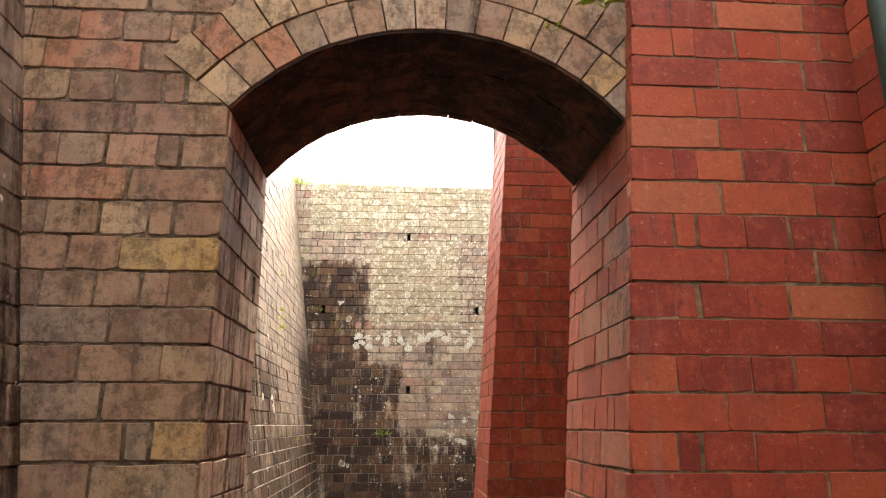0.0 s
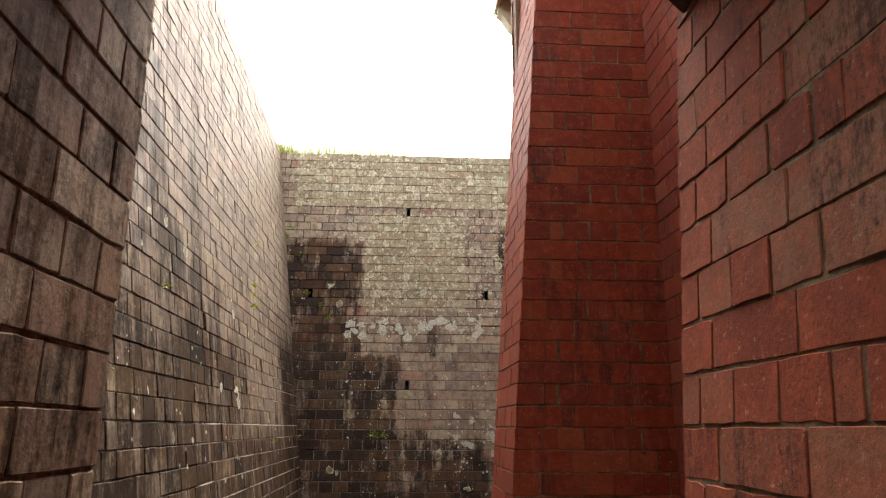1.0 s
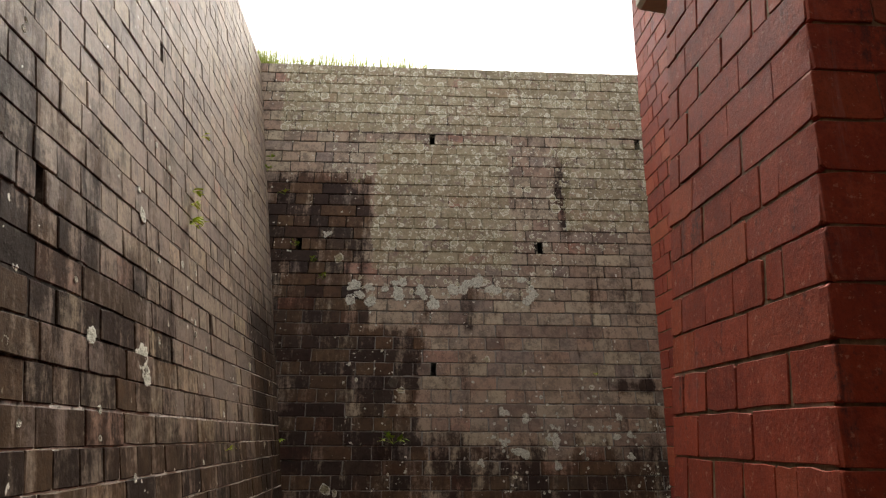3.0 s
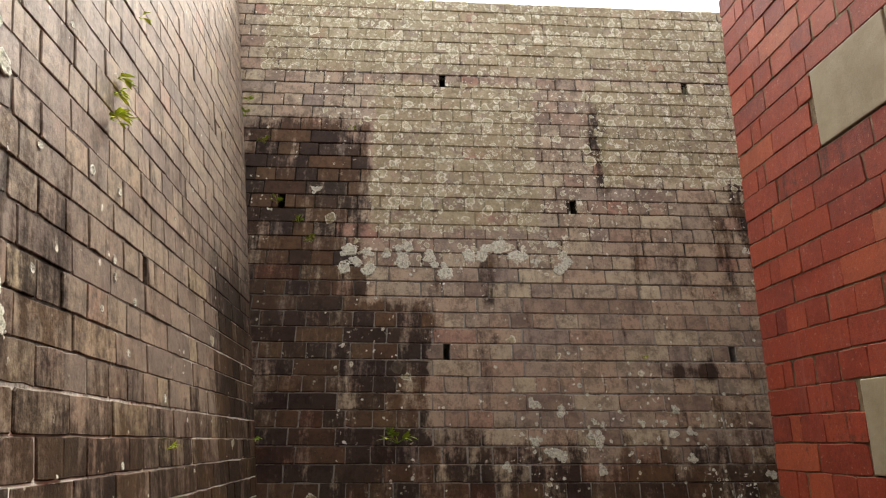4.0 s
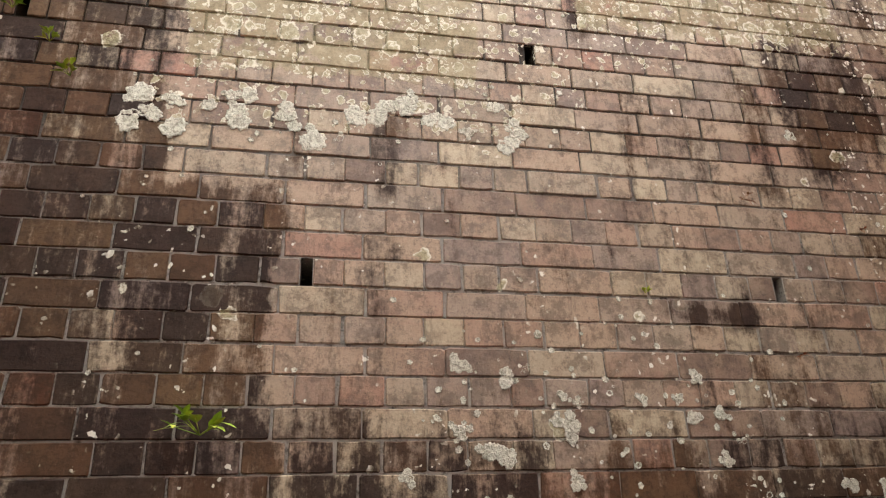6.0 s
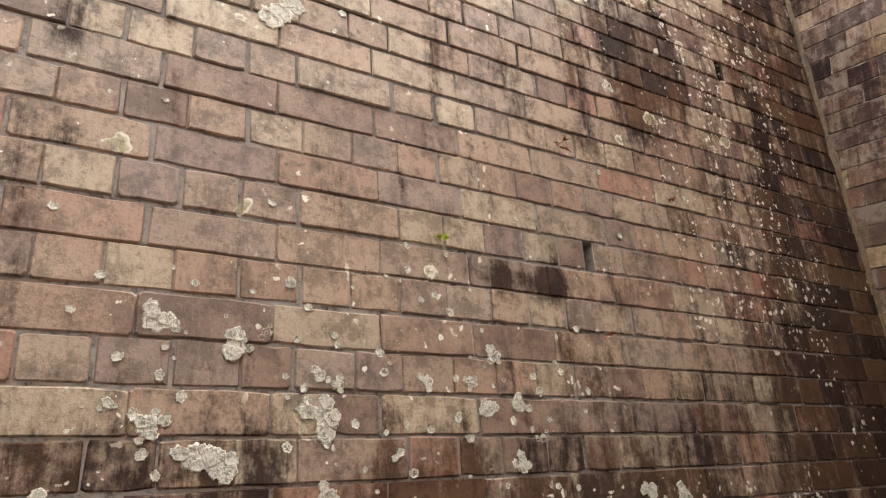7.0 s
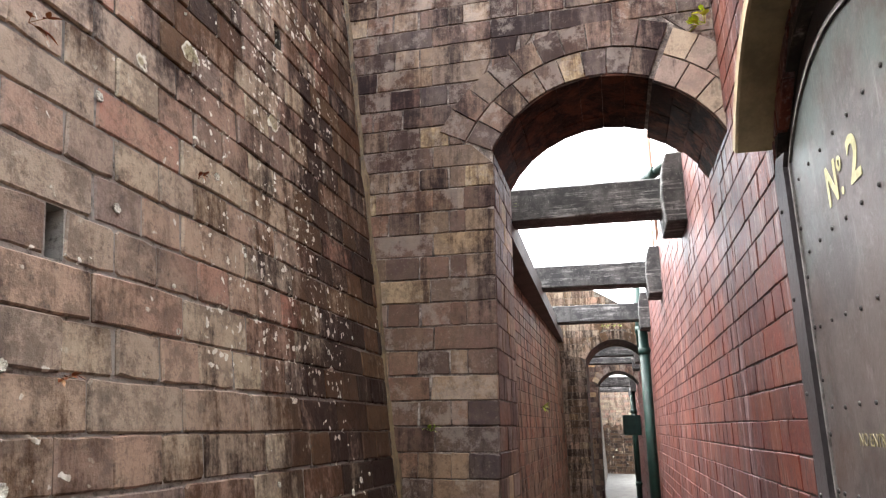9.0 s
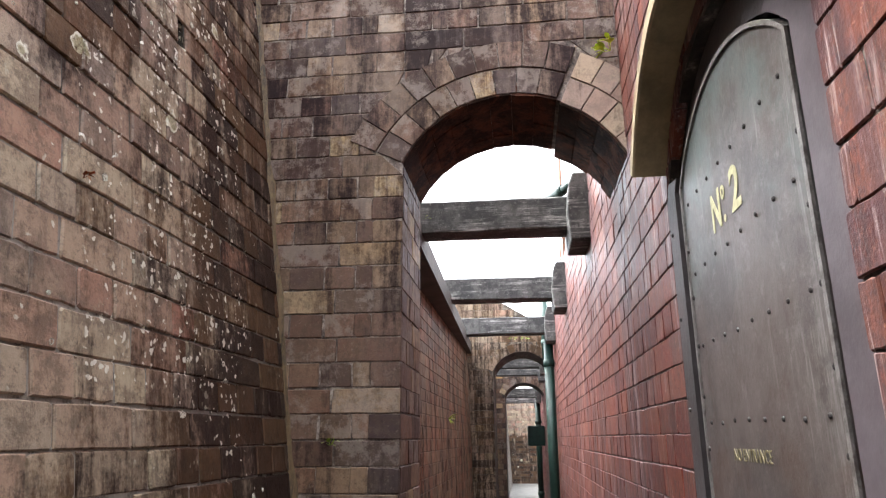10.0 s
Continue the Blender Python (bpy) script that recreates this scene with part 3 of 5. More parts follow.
leaf_bright = n.finish(n.ramp(n.rnd, (0.0, (0.40, 0.56, 0.03)), (1.0, (0.66, 0.70, 0.06))), 0.55)
n = Nodes("dry_leaf")
dry_leaf = n.finish(n.ramp(n.rnd, (0.0, (0.30, 0.07, 0.02)), (1.0, (0.20, 0.10, 0.03))), 0.6)
n = Nodes("lichen_crust")
col = n.mix(n.step(n.noise(70, 5, 0.85), 0.38, 0.56), (0.22, 0.22, 0.17), (0.60, 0.61, 0.52))
lichen_crust = n.finish(col, 0.9, n.noise(90, 4, 0.75), 0.8, 0.006)
n = Nodes("lichen_rim")
lichen_rim = n.finish(n.mix(n.step(n.noise(80, 5, 0.85), 0.4, 0.58), (0.32, 0.32, 0.26), (0.68, 0.69, 0.60)), 0.9, n.noise(90, 4, 0.75), 0.8, 0.004)
n = Nodes("moss_fillet")
col = n.mix(n.step(n.noise(1, 6, 0.8, n.vec(30, 30, 3)), 0.42, 0.6), (0.13, 0.088, 0.040), (0.034, 0.024, 0.013))
col = n.mix(n.mul(n.step(n.noise(30, 5, 0.8), 0.5, 0.65), 0.5), col, (0.17, 0.13, 0.05))
moss_fillet = n.finish(col, 0.6, n.noise(40, 5, 0.8), 0.8, 0.008)
n = Nodes("soil")
soil = n.finish(n.mix(n.noise(6, 5), (0.06, 0.07, 0.02), (0.12, 0.12, 0.04)), 0.9, n.noise(30, 4), 0.8, 0.02)


# ---- mesh helpers ----
def mesh_of(name, verts, faces, material):
    me = bpy.data.meshes.new(name)
    me.from_pydata(verts, [], faces)
    me.materials.append(material)
    me.update()
    return me


def part(name, bm, material, parent, label=""):
    me = bpy.data.meshes.new(name)
    bm.to_mesh(me)
    bm.free()
    me.materials.append(material)
    ob = new(name, me)
    ob.parent = parent
    return tagged(ob, label)


def empty(name, at=(0, 0, 0), **tags):
    ob = new(name)
    ob.location = at
    return tagged(ob, **tags)


def solid(bm, m=None, bevel=0.0, seg=2):
    """Rounds the edges of what bm holds and moves it by m."""
    if bevel:
        bmesh.ops.bevel(bm, geom=list(bm.edges), offset=bevel, segments=seg, affect="EDGES", profile=0.5)
    if m is not None:
        bmesh.ops.transform(bm, matrix=m, verts=bm.verts)
    return bm


def block(x0, x1, y0, y1, z0, z1, bevel=0.0, seg=2):
    bm = bmesh.new()
    bmesh.ops.create_cube(bm, size=1)
    bmesh.ops.transform(bm, matrix=Matrix.LocRotScale(((x0 + x1) / 2, (y0 + y1) / 2, (z0 + z1) / 2), None, (x1 - x0, y1 - y0, z1 - z0)), verts=bm.verts)
    return solid(bm, None, bevel, seg)


def tube(a, b, r, sides=16, r2=None):
    a, b = Vector(a), Vector(b)
    bm = bmesh.new()
    bmesh.ops.create_cone(bm, cap_ends=True, segments=sides, radius1=r, radius2=r if r2 is None else r2, depth=(b - a).length)
    q = (b - a).to_track_quat("Z", "Y").to_matrix().to_4x4()
    bmesh.ops.transform(bm, matrix=Matrix.Translation((a + b) / 2) @ q, verts=bm.verts)
    for f in bm.faces:
        f.smooth = len(f.verts) == 4
    return bm


def prism(outline, depth_vec):
    """A flat outline (list of points) drawn out along depth_vec."""
    bm = bmesh.new()
    d = Vector(depth_vec)
    front = [bm.verts.new(p) for p in outline]
    rear = [bm.verts.new(Vector(p) + d) for p in outline]
    bm.faces.new(front)
    bm.faces.new(rear[::-1])
    k = len(outline)
    for i in range(k):
        bm.faces.new((front[i], rear[i], rear[(i + 1) % k], front[(i + 1) % k]))
    bmesh.ops.recalc_face_normals(bm, faces=bm.faces)
    return bm


# ---- bricks ----
C = 0.0875          # height of a course
JOINT = 0.0041
RING = 12
rng = random.Random(7)


def brick_shape(r):
    """How one brick differs from a sharp one: cut of the corners, unevenness of the edge, lean of the face."""
    corner = 0.0015 + r.random() ** 2 * 0.006
    j = [(r.gauss(0, 0.0008), r.gauss(0, 0.0008)) for _ in range(RING)]
    chip = [r.uniform(0.001, 0.0035) if r.random() < 0.16 else 0.0 for _ in range(RING)]
    lean = [r.uniform(-0.0016, 0.0016) for _ in range(2)]
    return corner, j, chip, lean


SHAPES = [brick_shape(rng) for k in range(60)]
FACES = [tuple(range(RING))] + [(b + i, b + i + RING, b + (i + 1) % RING + RING, b + (i + 1) % RING) for b in (0, RING) for i in range(RING)]


def brick_verts(w, h, shape, proud=0.0, soft=0.0018, deep=0.025):
    """A worn brick w wide and h high in the plane of u and v, its face near n = 0, its edges rounded by soft."""
    c, j, chip, lean = shape
    c = min(c, w * 0.25)
    ring = [(c, 0), (w * 0.35, 0), (w * 0.68, 0), (w - c, 0), (w, c), (w, h - c), (w - c, h), (w * 0.66, h), (w * 0.33, h), (c, h), (0, h - c), (0, c)]
    out = []
    for s, n in ((soft, proud), (0.0, proud - soft * 1.2), (0.0, -deep)):
        for (u, v), (ju, jv), ch in zip(ring, j, chip):
            t = s + (ch if n > -deep else 0)
            uu = u + ju + (t if u < w * 0.2 else -t if u > w * 0.8 else 0)
            vv = v + jv + (t if v < h / 2 else -t)
            tilt = lean[0] * (u / w - 0.5) + lean[1] * (v / h - 0.5) if n > -deep else 0
            out.append((uu, vv, n + tilt))
    return out


class Wall:
    """A plane of brickwork: u along it, v up it (leaning by the batter), n out of it."""

    def __init__(self, name, origin, along, up, out, length, height, material, mortar, thick=0.3, z0=0.0, parity=0, phase=0.0, label=""):
        self.o, self.u, self.v = Vector(origin), Vector(along), Vector(up)
        self.n = self.u.cross(self.v).normalized()
        if self.n.dot(Vector(out)) < 0:
            self.n = -self.n
        self.length, self.height, self.z0, self.parity, self.phase = length, height, z0, parity, phase
        self.material, self.mortar, self.thick, self.name, self.label = material, mortar, thick, name, label
        self.quoin = None     # "start", "end" or the u of an opening's edge from which the bond is set out
        self.grid = None      # u of a joint between headers, of one between stretchers, and the pitch
        self.holes = []       # (u0, u1, v0, v1, depth)
        self.cut = None       # function of v0, v1 that gives the open stretches of u
        self.ob = None
        self.soft, self.recess = {mortar_far: (0.0032, 0.0046), mortar_west: (0.0022, 0.0032), mortar_tan: (0.0018, 0.0036), mortar_red: (0.0012, 0.0026)}.get(mortar, (0.0020, 0.0036))
        self.joint = {mortar_far: JOINT, mortar_west: 0.0034, mortar_tan: 0.0050, mortar_red: 0.0046}.get(mortar, 0.0036)
        self.near = None      # stretch (u0, u1, v0, v1) whose bricks are single parts

    def at(self, u, v, n=0.0):
        return self.o + self.u * u + self.v * v + self.n * n

    def matrix(self, u, v):
        m = Matrix.Identity(4)
        side = self.u.normalized()
        rise = self.v - side * self.v.dot(side)
        for i, a in enumerate((side, rise.normalized(), self.n)):
            m[0][i], m[1][i], m[2][i] = a
        m.translation = self.at(u, v)
        return m

    def slab(self, outline=None):
        """The mortar body, set back behind the brick faces."""
        n0 = -self.recess
        if outline is not None:
            bm = prism([self.at(u, v, n0) for u, v in outline], self.n * -self.thick)
        else:
            bm = bmesh.new()
            e0, e1 = 0.010, self.length - 0.010
            us = sorted({e0, e1, *(h[0] for h in self.holes), *(h[1] for h in self.holes)})
            vs = sorted({0.0, self.height, *(h[2] for h in self.holes), *(h[3] for h in self.holes)})
            for a, b in zip(us, us[1:]):
                for c, d in zip(vs, vs[1:]):
                    if not any(h[0] < (a + b) / 2 < h[1] and h[2] < (c + d) / 2 < h[3] for h in self.holes):
                        bm.faces.new([bm.verts.new(self.at(*p, n0)) for p in ((a, c), (b, c), (b, d), (a, d))])
            for a, b, c, d, deep in self.holes:
                f = [self.at(*p, n0) for p in ((a, c), (b, c), (b, d), (a, d))]
                r = [p - self.n * deep for p in f]
                for i in range(4):
                    k = (i + 1) % 4
                    bm.faces.new([bm.verts.new(p) for p in (f[i], r[i], r[k], f[k])])
                if deep < self.thick:
                    bm.faces.new([bm.verts.new(p) for p in r])
            box = [(e0, 0), (e1, 0), (e1, self.height), (e0, self.height)]
            f = [self.at(*p, n0) for p in box]
            r = [p - self.n * self.thick for p in f]
            for i in range(4):
                k = (i + 1) % 4
                bm.faces.new([bm.verts.new(p) for p in (f[i], r[i], r[k], f[k])])
            if not any(h[4] >= self.thick for h in self.holes):
                bm.faces.new([bm.verts.new(p) for p in r])
        self.ob = part(self.name, bm, self.mortar, None)
        tagged(self.ob, self.label, kind="structure")
        return self.ob

    def bond(self, head, size, k, r):
        """Upright joints of a course: headers and stretchers on a steady grid, or set out from a quoin."""
        if self.grid:
            phase, size = (self.grid[0], self.grid[2] / 2) if head else (self.grid[1], self.grid[2])
            first = -int(phase / size) - 1
            return [phase + size * (i + first) + r.gauss(0, 0.004) for i in range(int(self.length / size) + 3)]
        if self.quoin is None:
            return [size * (i - (0.25 if head else 0.5 if k % 4 < 2 else 0.45)) - self.phase + r.gauss(0, 0.006) for i in range(int(self.length / size) + 3)]
        runs = [0.112, 0.172] if head else []
        base = 0.172 if head else 0.0
        runs += [base + size * (i + 1) + r.gauss(0, 0.005) for i in range(int(self.length / size) + 2)]
        if self.quoin == "start":
            return runs
        if self.quoin == "end":
            return [self.length - e for e in runs]
        return [self.quoin - e for e in runs] + [self.quoin] + [self.quoin + e for e in runs]

    def courses(self, seed=0):
        """Yields u0, u1, v0 of every brick: headers and stretchers in turn, cut at openings and ends."""
        r = random.Random(seed)
        first = int(math.floor(-self.z0 / C))
        for k in range(first, int(self.height / C) + 1):
            v0 = k * C + self.z0
            v1 = min(v0 + C, self.height)
            if v1 - v0 < 0.03 or v0 < -0.001:
                continue
            head = (k + self.parity) % 2 == 1
            size = 0.118 if head else 0.236
            marks = self.bond(head, size, k, r)
            edges = [0.0]
            for u in sorted(marks):
                odd = r.random()
                if odd < 0.03 and head:
                    continue
                if odd < 0.04 and not head and u - 0.12 > edges[-1] + 0.06:
                    edges.append(min(u - 0.12, self.length - 0.04))
                if 0.035 < u < self.length - 0.035 and u > edges[-1] + 0.035:
                    edges.append(u)
            edges.append(self.length)
            gaps = [(*h[:2], *h[:2]) for h in self.holes if h[2] < v1 - 0.02 and h[3] > v0 + 0.02]
            if self.cut:
                gaps += self.cut(v0, v1)
            wave = r.uniform(-0.0012, 0.0012)
            for a, b in zip(edges, edges[1:]):
                runs = [(a, b, a, b)]
                for g0, g1, h0, h1 in gaps:
                    cut = []
                    for c, d, e, f in runs:
                        cut.append((c, max(c, min(d, g0)), e, max(e, min(f, h0))))
                        cut.append((min(d, max(c, g1)), d, min(f, max(e, h1)), f))
                    runs = [q for q in cut if (q[1] - q[0] + q[3] - q[2]) / 2 > 0.001]
                for c, d, e, f in runs:
                    if (d - c + f - e) / 2 > 0.028:
                        yield c, d, e, f, v0 + wave, v1 - v0

    def bricks(self, seed=0, limit=300):
        r = random.Random(seed + 99)
        verts, faces, count = [], [], 0
        shared = {}
        for c, d, e, f, v0, h in self.courses(seed):
            g = self.joint * r.uniform(0.7, 1.4)
            w, hh = d - c - g, h - self.joint * r.uniform(0.8, 1.3)
            proud = max(-0.001, min(0.003, r.gauss(0.0005, 0.0017 if self.soft > 0.002 else 0.0008)))
            shape = SHAPES[r.randrange(len(SHAPES))]
            mid_u, mid_v = (c + d) / 2, v0 + h / 2
            square = abs(c - e) + abs(d - f) < 0.001
            if square and self.near and count < limit and self.near[0] < mid_u < self.near[1] and self.near[2] < mid_v < self.near[3]:
                key = (round(w, 2), round(hh, 3), r.randrange(3))
                if key not in shared:
                    shared[key] = mesh_of("brick", brick_verts(key[0], key[1], shape, 0.0, self.soft), FACES, self.material)
                ob = new("brick", shared[key])
                ob.parent = self.ob
                ob.matrix_local = self.matrix(c + g / 2, v0 + self.joint / 2) @ Matrix.Translation((0, 0, proud))
                count += 1
                continue
            base = len(verts)
            wide = max(d - c, f - e) - g
            for p in brick_verts(wide, hh, shape, proud, self.soft):
                s = min(max(p[1] / hh, 0.0), 1.0)
                left = c + (e - c) * s + g / 2
                room = max((d - c) * (1 - s) + (f - e) * s - g, 0.001)
                verts.append(self.at(left + p[0] * room / wide, v0 + self.joint / 2 + p[1], p[2]))
            faces += [tuple(base + i for i in q) for q in FACES]
        if verts:
            ob = new("brickwork", mesh_of("brickwork", verts, faces, self.material))
            ob.parent = self.ob
            tagged(ob, kind="stuff")


def voussoirs(wall, centre, radius, a0, a1, rings, size, material, seed=0):
    """Arch bricks on edge round a centre (u, v), in rings, over the angles a0 to a1 (degrees from the vertical, rising with u)."""
    r = random.Random(seed)
    for ring in range(rings):
        r0 = radius + ring * 0.117
        count = max(3, round(math.radians(a1 - a0) * (r0 + 0.05) / size))
        for i in range(count):
            b0 = math.radians(a0 + (a1 - a0) * i / count)
            b1 = math.radians(a0 + (a1 - a0) * (i + 1) / count)
            gap = 0.0019 / r0
            lo, hi = r0 + (0.007 if ring == 0 else 0.002), r0 + 0.117 - JOINT + r.uniform(-0.003, 0.003)
            pts = [(centre[0] + q * math.sin(b), centre[1] + q * math.cos(b)) for q, b in ((lo, b0 + gap), (lo, b1 - gap), (hi, b1 - gap), (hi, b0 + gap))]
            proud = max(0.001, r.gauss(0.004, 0.0012))
            mid = (sum(p[0] for p in pts) / 4, sum(p[1] for p in pts) / 4)
            verts = []
            for s, nn in ((0.98, proud), (1.0, proud - 0.002), (1.0, -0.12)):
                for u, v in pts:
                    verts.append(wall.at(mid[0] + (u - mid[0]) * s, mid[1] + (v - mid[1]) * s, nn))
            fs = [(0, 1, 2, 3)] + [(q + i4, q + i4 + 4, q + (i4 + 1) % 4 + 4, q + (i4 + 1) % 4) for q in (0, 4) for i4 in range(4)]
            ob = new("voussoir", mesh_of("voussoir", verts, fs, material))
            ob.parent = wall.ob


def soffit(wall, centre, radius, a0, a1, depth, size, material, seed=0):
    """The bricks of an arch's underside, in rows from front to back."""
    r = random.Random(seed)
    count = round(math.radians(a1 - a0) * radius / size)
    verts, faces = [], []
    for i in range(count):
        b0 = math.radians(a0 + (a1 - a0) * i / count) + 0.0004 / radius
        b1 = math.radians(a0 + (a1 - a0) * (i + 1) / count) - 0.0004 / radius
        d = r.choice((-0.12, -0.06, 0.0)) if i % 2 else 0.0
        while d < depth:
            e = min(d + r.choice((0.118, 0.236)), depth)
            d = max(d, 0.0)
            if e - d > 0.03:
                low = r.uniform(-0.004, 0.002)
                base = len(verts)
                for q, s in ((radius + low, 0.001), (radius + low + 0.001, 0), (radius + 0.04, 0)):
                    for b, dd in ((b0 + s / radius, d + 0.0008 + s), (b1 - s / radius, d + 0.0008 + s), (b1 - s / radius, e - 0.0008 - s), (b0 + s / radius, e - 0.0008 - s)):
                        verts.append(wall.at(centre[0] + q * math.sin(b), centre[1] + q * math.cos(b), -dd))
                faces += [(base, base + 1, base + 2, base + 3)] + [(base + q + i4, base + q + i4 + 4, base + q + (i4 + 1) % 4 + 4, base + q + (i4 + 1) % 4) for q in (0, 4) for i4 in range(4)]
            d = e
    ob = new("soffit_bricks", mesh_of("soffit_bricks", verts, faces, material))
    ob.parent = wall.ob
    tagged(ob, kind="stuff")


def arc(centre, radius, a0, a1, steps):
    return [(centre[0] + radius * math.sin(radians(a)), centre[1] + radius * math.cos(radians(a))) for a in np.linspace(a0, a1, steps)]


# ---- ground ----
# The near floor is out of view; its dark colour is made up.
ground = part("floor", block(-3, 30, -6, 9, -0.3, 0.0), paving, None)
tagged(part("pavement", block(10.4, 26.7, 5.9, 8.3, 0.0, 0.02), concrete_pale, None), "pale concrete paving along the far lane", kind="structure")
tagged(ground, "path between the walls, out of view and kept dark", kind="structure")

# ---- battered west wall ----
TOP = 4.2875
BAT = 0.14
west = Wall("wall_west", (-0.557, -3.0, 0), (-0.004, 1, 0), (-BAT, 0, 1), (1, 0, 0), 10.9, TOP, brick_west, mortar_west, thick=0.8, z0=0.02,
            label="tall leaning wall of old stained brick with weep slots")
for y, z in ((4.44, 1.93), (5.87, 1.89), (5.34, 2.80), (3.2, 2.8), (6.9, 2.8)):
    k = round((z - 0.02) / C)
    west.holes.append((y + 3 - 0.02, y + 3 + 0.02, k * C + 0.02, k * C + C + 0.02, 0.25))
west.slab()
west.near = (5.0, 9.5, 1.0, 2.3)

# ---- battered north wall ----
FB = 0.1349
NORTH = 7.2056
NS = -0.0069
north = Wall("wall_north", (-1.45, NORTH - NS * 1.45, 0), (1, NS, 0), (0, FB, 1), (NS, -1, 0), 5.4, TOP - 0.012, brick_far, mortar_far, thick=0.8, z0=-0.012,
             label="tall leaning brick wall patched with lichen and black algae")
for x, k in ((0.163, 21), (1.733, 21), (0.153, 41), (1.733, 41), (0.923, 31), (-0.78, 31), (2.575, 31), (2.55, 11), (1.0, 11)):
    north.holes.append((x + 1.45 - 0.018, x + 1.45 + 0.018, k * C - 0.012, k * C + C - 0.012, 0.25))
north.slab()
north.grid = (0.5137 + 1.45, 0.5816 + 1.45, 0.2453)
north.near = (1.3, 3.4, 1.25, 2.6)

# ---- the arch that the path passes under ----
AX0, AX1, SPRING, CROWN = -0.385, 0.638, 2.29, 2.535
FRONT, REAR = 1.74, 2.25
ac = (AX0 + AX1) / 2 + 1.1
ahalf = (AX1 - AX0) / 2
arise = CROWN - SPRING
ar = (ahalf ** 2 + arise ** 2) / (2 * arise)
acv = CROWN - ar
aang = math.degrees(math.asin(ahalf / ar))
arch_wall = Wall("wall_arch_south", (-1.1, FRONT, 0), (1, 0, 0), (0, 0, 1), (0, -1, 0), 2.3, 3.6, brick_arch, mortar_tan, thick=REAR - FRONT - 0.014, z0=0.026, parity=1,
                 label="weathered brick wall with a low segmental archway")
outline = [(0, 0), (AX0 + 1.09, 0), *arc((ac, acv), ar + 0.0028, -aang, aang, 24), (AX1 + 1.2, SPRING), (AX1 + 1.2, 0), (2.3, 0), (2.3, 3.6), (0, 3.6)]
arch_wall.slab(outline)


def arch_cut(centre, radius, left, right, spring, ring=0.0):
    """Open stretches of a wall with an arch: upright sides to the spring, slanting seats for the rings, then their back."""
    inner = radius - ring
    slope = math.acos(min(max((spring - centre[1]) / inner, -1), 1))
    seat = centre[1] + radius * math.cos(slope)
    half0 = inner * math.sin(slope)

    def half(v):
        if v < seat and ring:
            return half0 + max(v - spring, 0) * math.tan(slope)
        return math.sqrt(max((radius - (0.02 if ring else 0)) ** 2 - (v - centre[1]) ** 2, 0))

    def cut(v0, v1):
        if v1 < spring + 0.02:
            return [(left, right, left, right)]
        top = centre[1] + radius - 0.02
        if v0 < top:
            a, b = half(max(v0, spring)), half(v1) if v1 < top else half(v0) * 0.55
            if v0 < spring:
                a = half0
            ra, rb = (centre[0] + a, centre[0] + b) if right < 5 else (9, 9) if v0 < spring else (centre[0] + a, centre[0] + b)
            return [(centre[0] - a, ra, centre[0] - b, rb)]
        return []
    return cut


arch_wall.cut = arch_cut((ac, acv), ar + 0.234, AX0 + 1.1, 9, SPRING, 0.234)
arch_wall.quoin = AX0 + 1.1
arch_wall.near = (0.0, 0.75, 0.9, 3.0)
arch_wall.bricks(3)
voussoirs(arch_wall, (ac, acv), ar, -aang, aang, 2, 0.086, brick_arch, 5)
soffit(arch_wall, (ac, acv), ar, -aang, aang, REAR - FRONT, 0.086, brick_soffit, 6)
jamb_left = Wall("jamb_left", (AX0, FRONT + 0.006, 0), (0, 1, 0), (0, 0, 1), (1, 0, 0), REAR - FRONT - 0.012, SPRING, brick_jamb, mortar_tan, thick=0.08, z0=0.026, label="worn brick side of the archway")
jamb_left.slab()
jamb_left.quoin = "start"
jamb_left.near = (0, 1, 0.8, 3)
jamb_left.bricks(8)
rear_left = Wall("wall_arch_rear", (AX0, REAR, 0), (-1, 0, 0), (0, 0, 1), (0, 1, 0), 0.7, 3.6, brick_jamb, mortar_tan, thick=0.05, z0=0.026, label="rear face of the brick archway")
rear_left.slab()
rear_left.bricks(9)
coping = part("arch_coping", block(-1.3, 1.25, FRONT - 0.03, REAR + 0.03, 3.6, 3.72, 0.01), concrete, None)
tagged(coping, "weathered concrete coping on the arch wall", kind="structure")

# ---- red-painted brick building ----
RB = 0.072


def red_wall(name, origin, along, up, out, length, height, seed, near=None, parity=1, thick=0.3, holes=(), material=None, z0=0.006, label="red-painted brick wall, worn and sooty", limit=300, quoin="start"):
    w = Wall(name, origin, along, up, out, length, height, material or brick_red, mortar_red, thick=thick, z0=z0, parity=parity, label=label)
    w.holes = list(holes)
    w.quoin = quoin
    w.slab()
    w.near = near
    w.bricks(seed, limit)
    return w


PX = 0.613 - RB * 1.85
red_wall("pier_front", (PX, 1.69, 0), (1, 0, 0), (RB, 0, 1), (0, -1, 0), 1.26 - PX, 5.0, 21, (0, 1.2, 0.9, 2.8), parity=1, thick=0.55)
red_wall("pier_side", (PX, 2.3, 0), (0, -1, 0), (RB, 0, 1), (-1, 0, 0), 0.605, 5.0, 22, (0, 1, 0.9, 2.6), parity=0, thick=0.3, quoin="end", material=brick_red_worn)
red_wall("pier_rear", (1.3, 2.3, 0), (-1, 0, 0), (0, 0, 1), (0, 1, 0), 0.45, 5.0, 23, None, thick=0.1)
red_wall("wall_red_return", (1.26, -3.0, 0), (0, 1, 0), (0, 0, 1), (-1, 0, 0), 4.685, 5.0, 24, (3.2, 4.7, 1.2, 2.9))
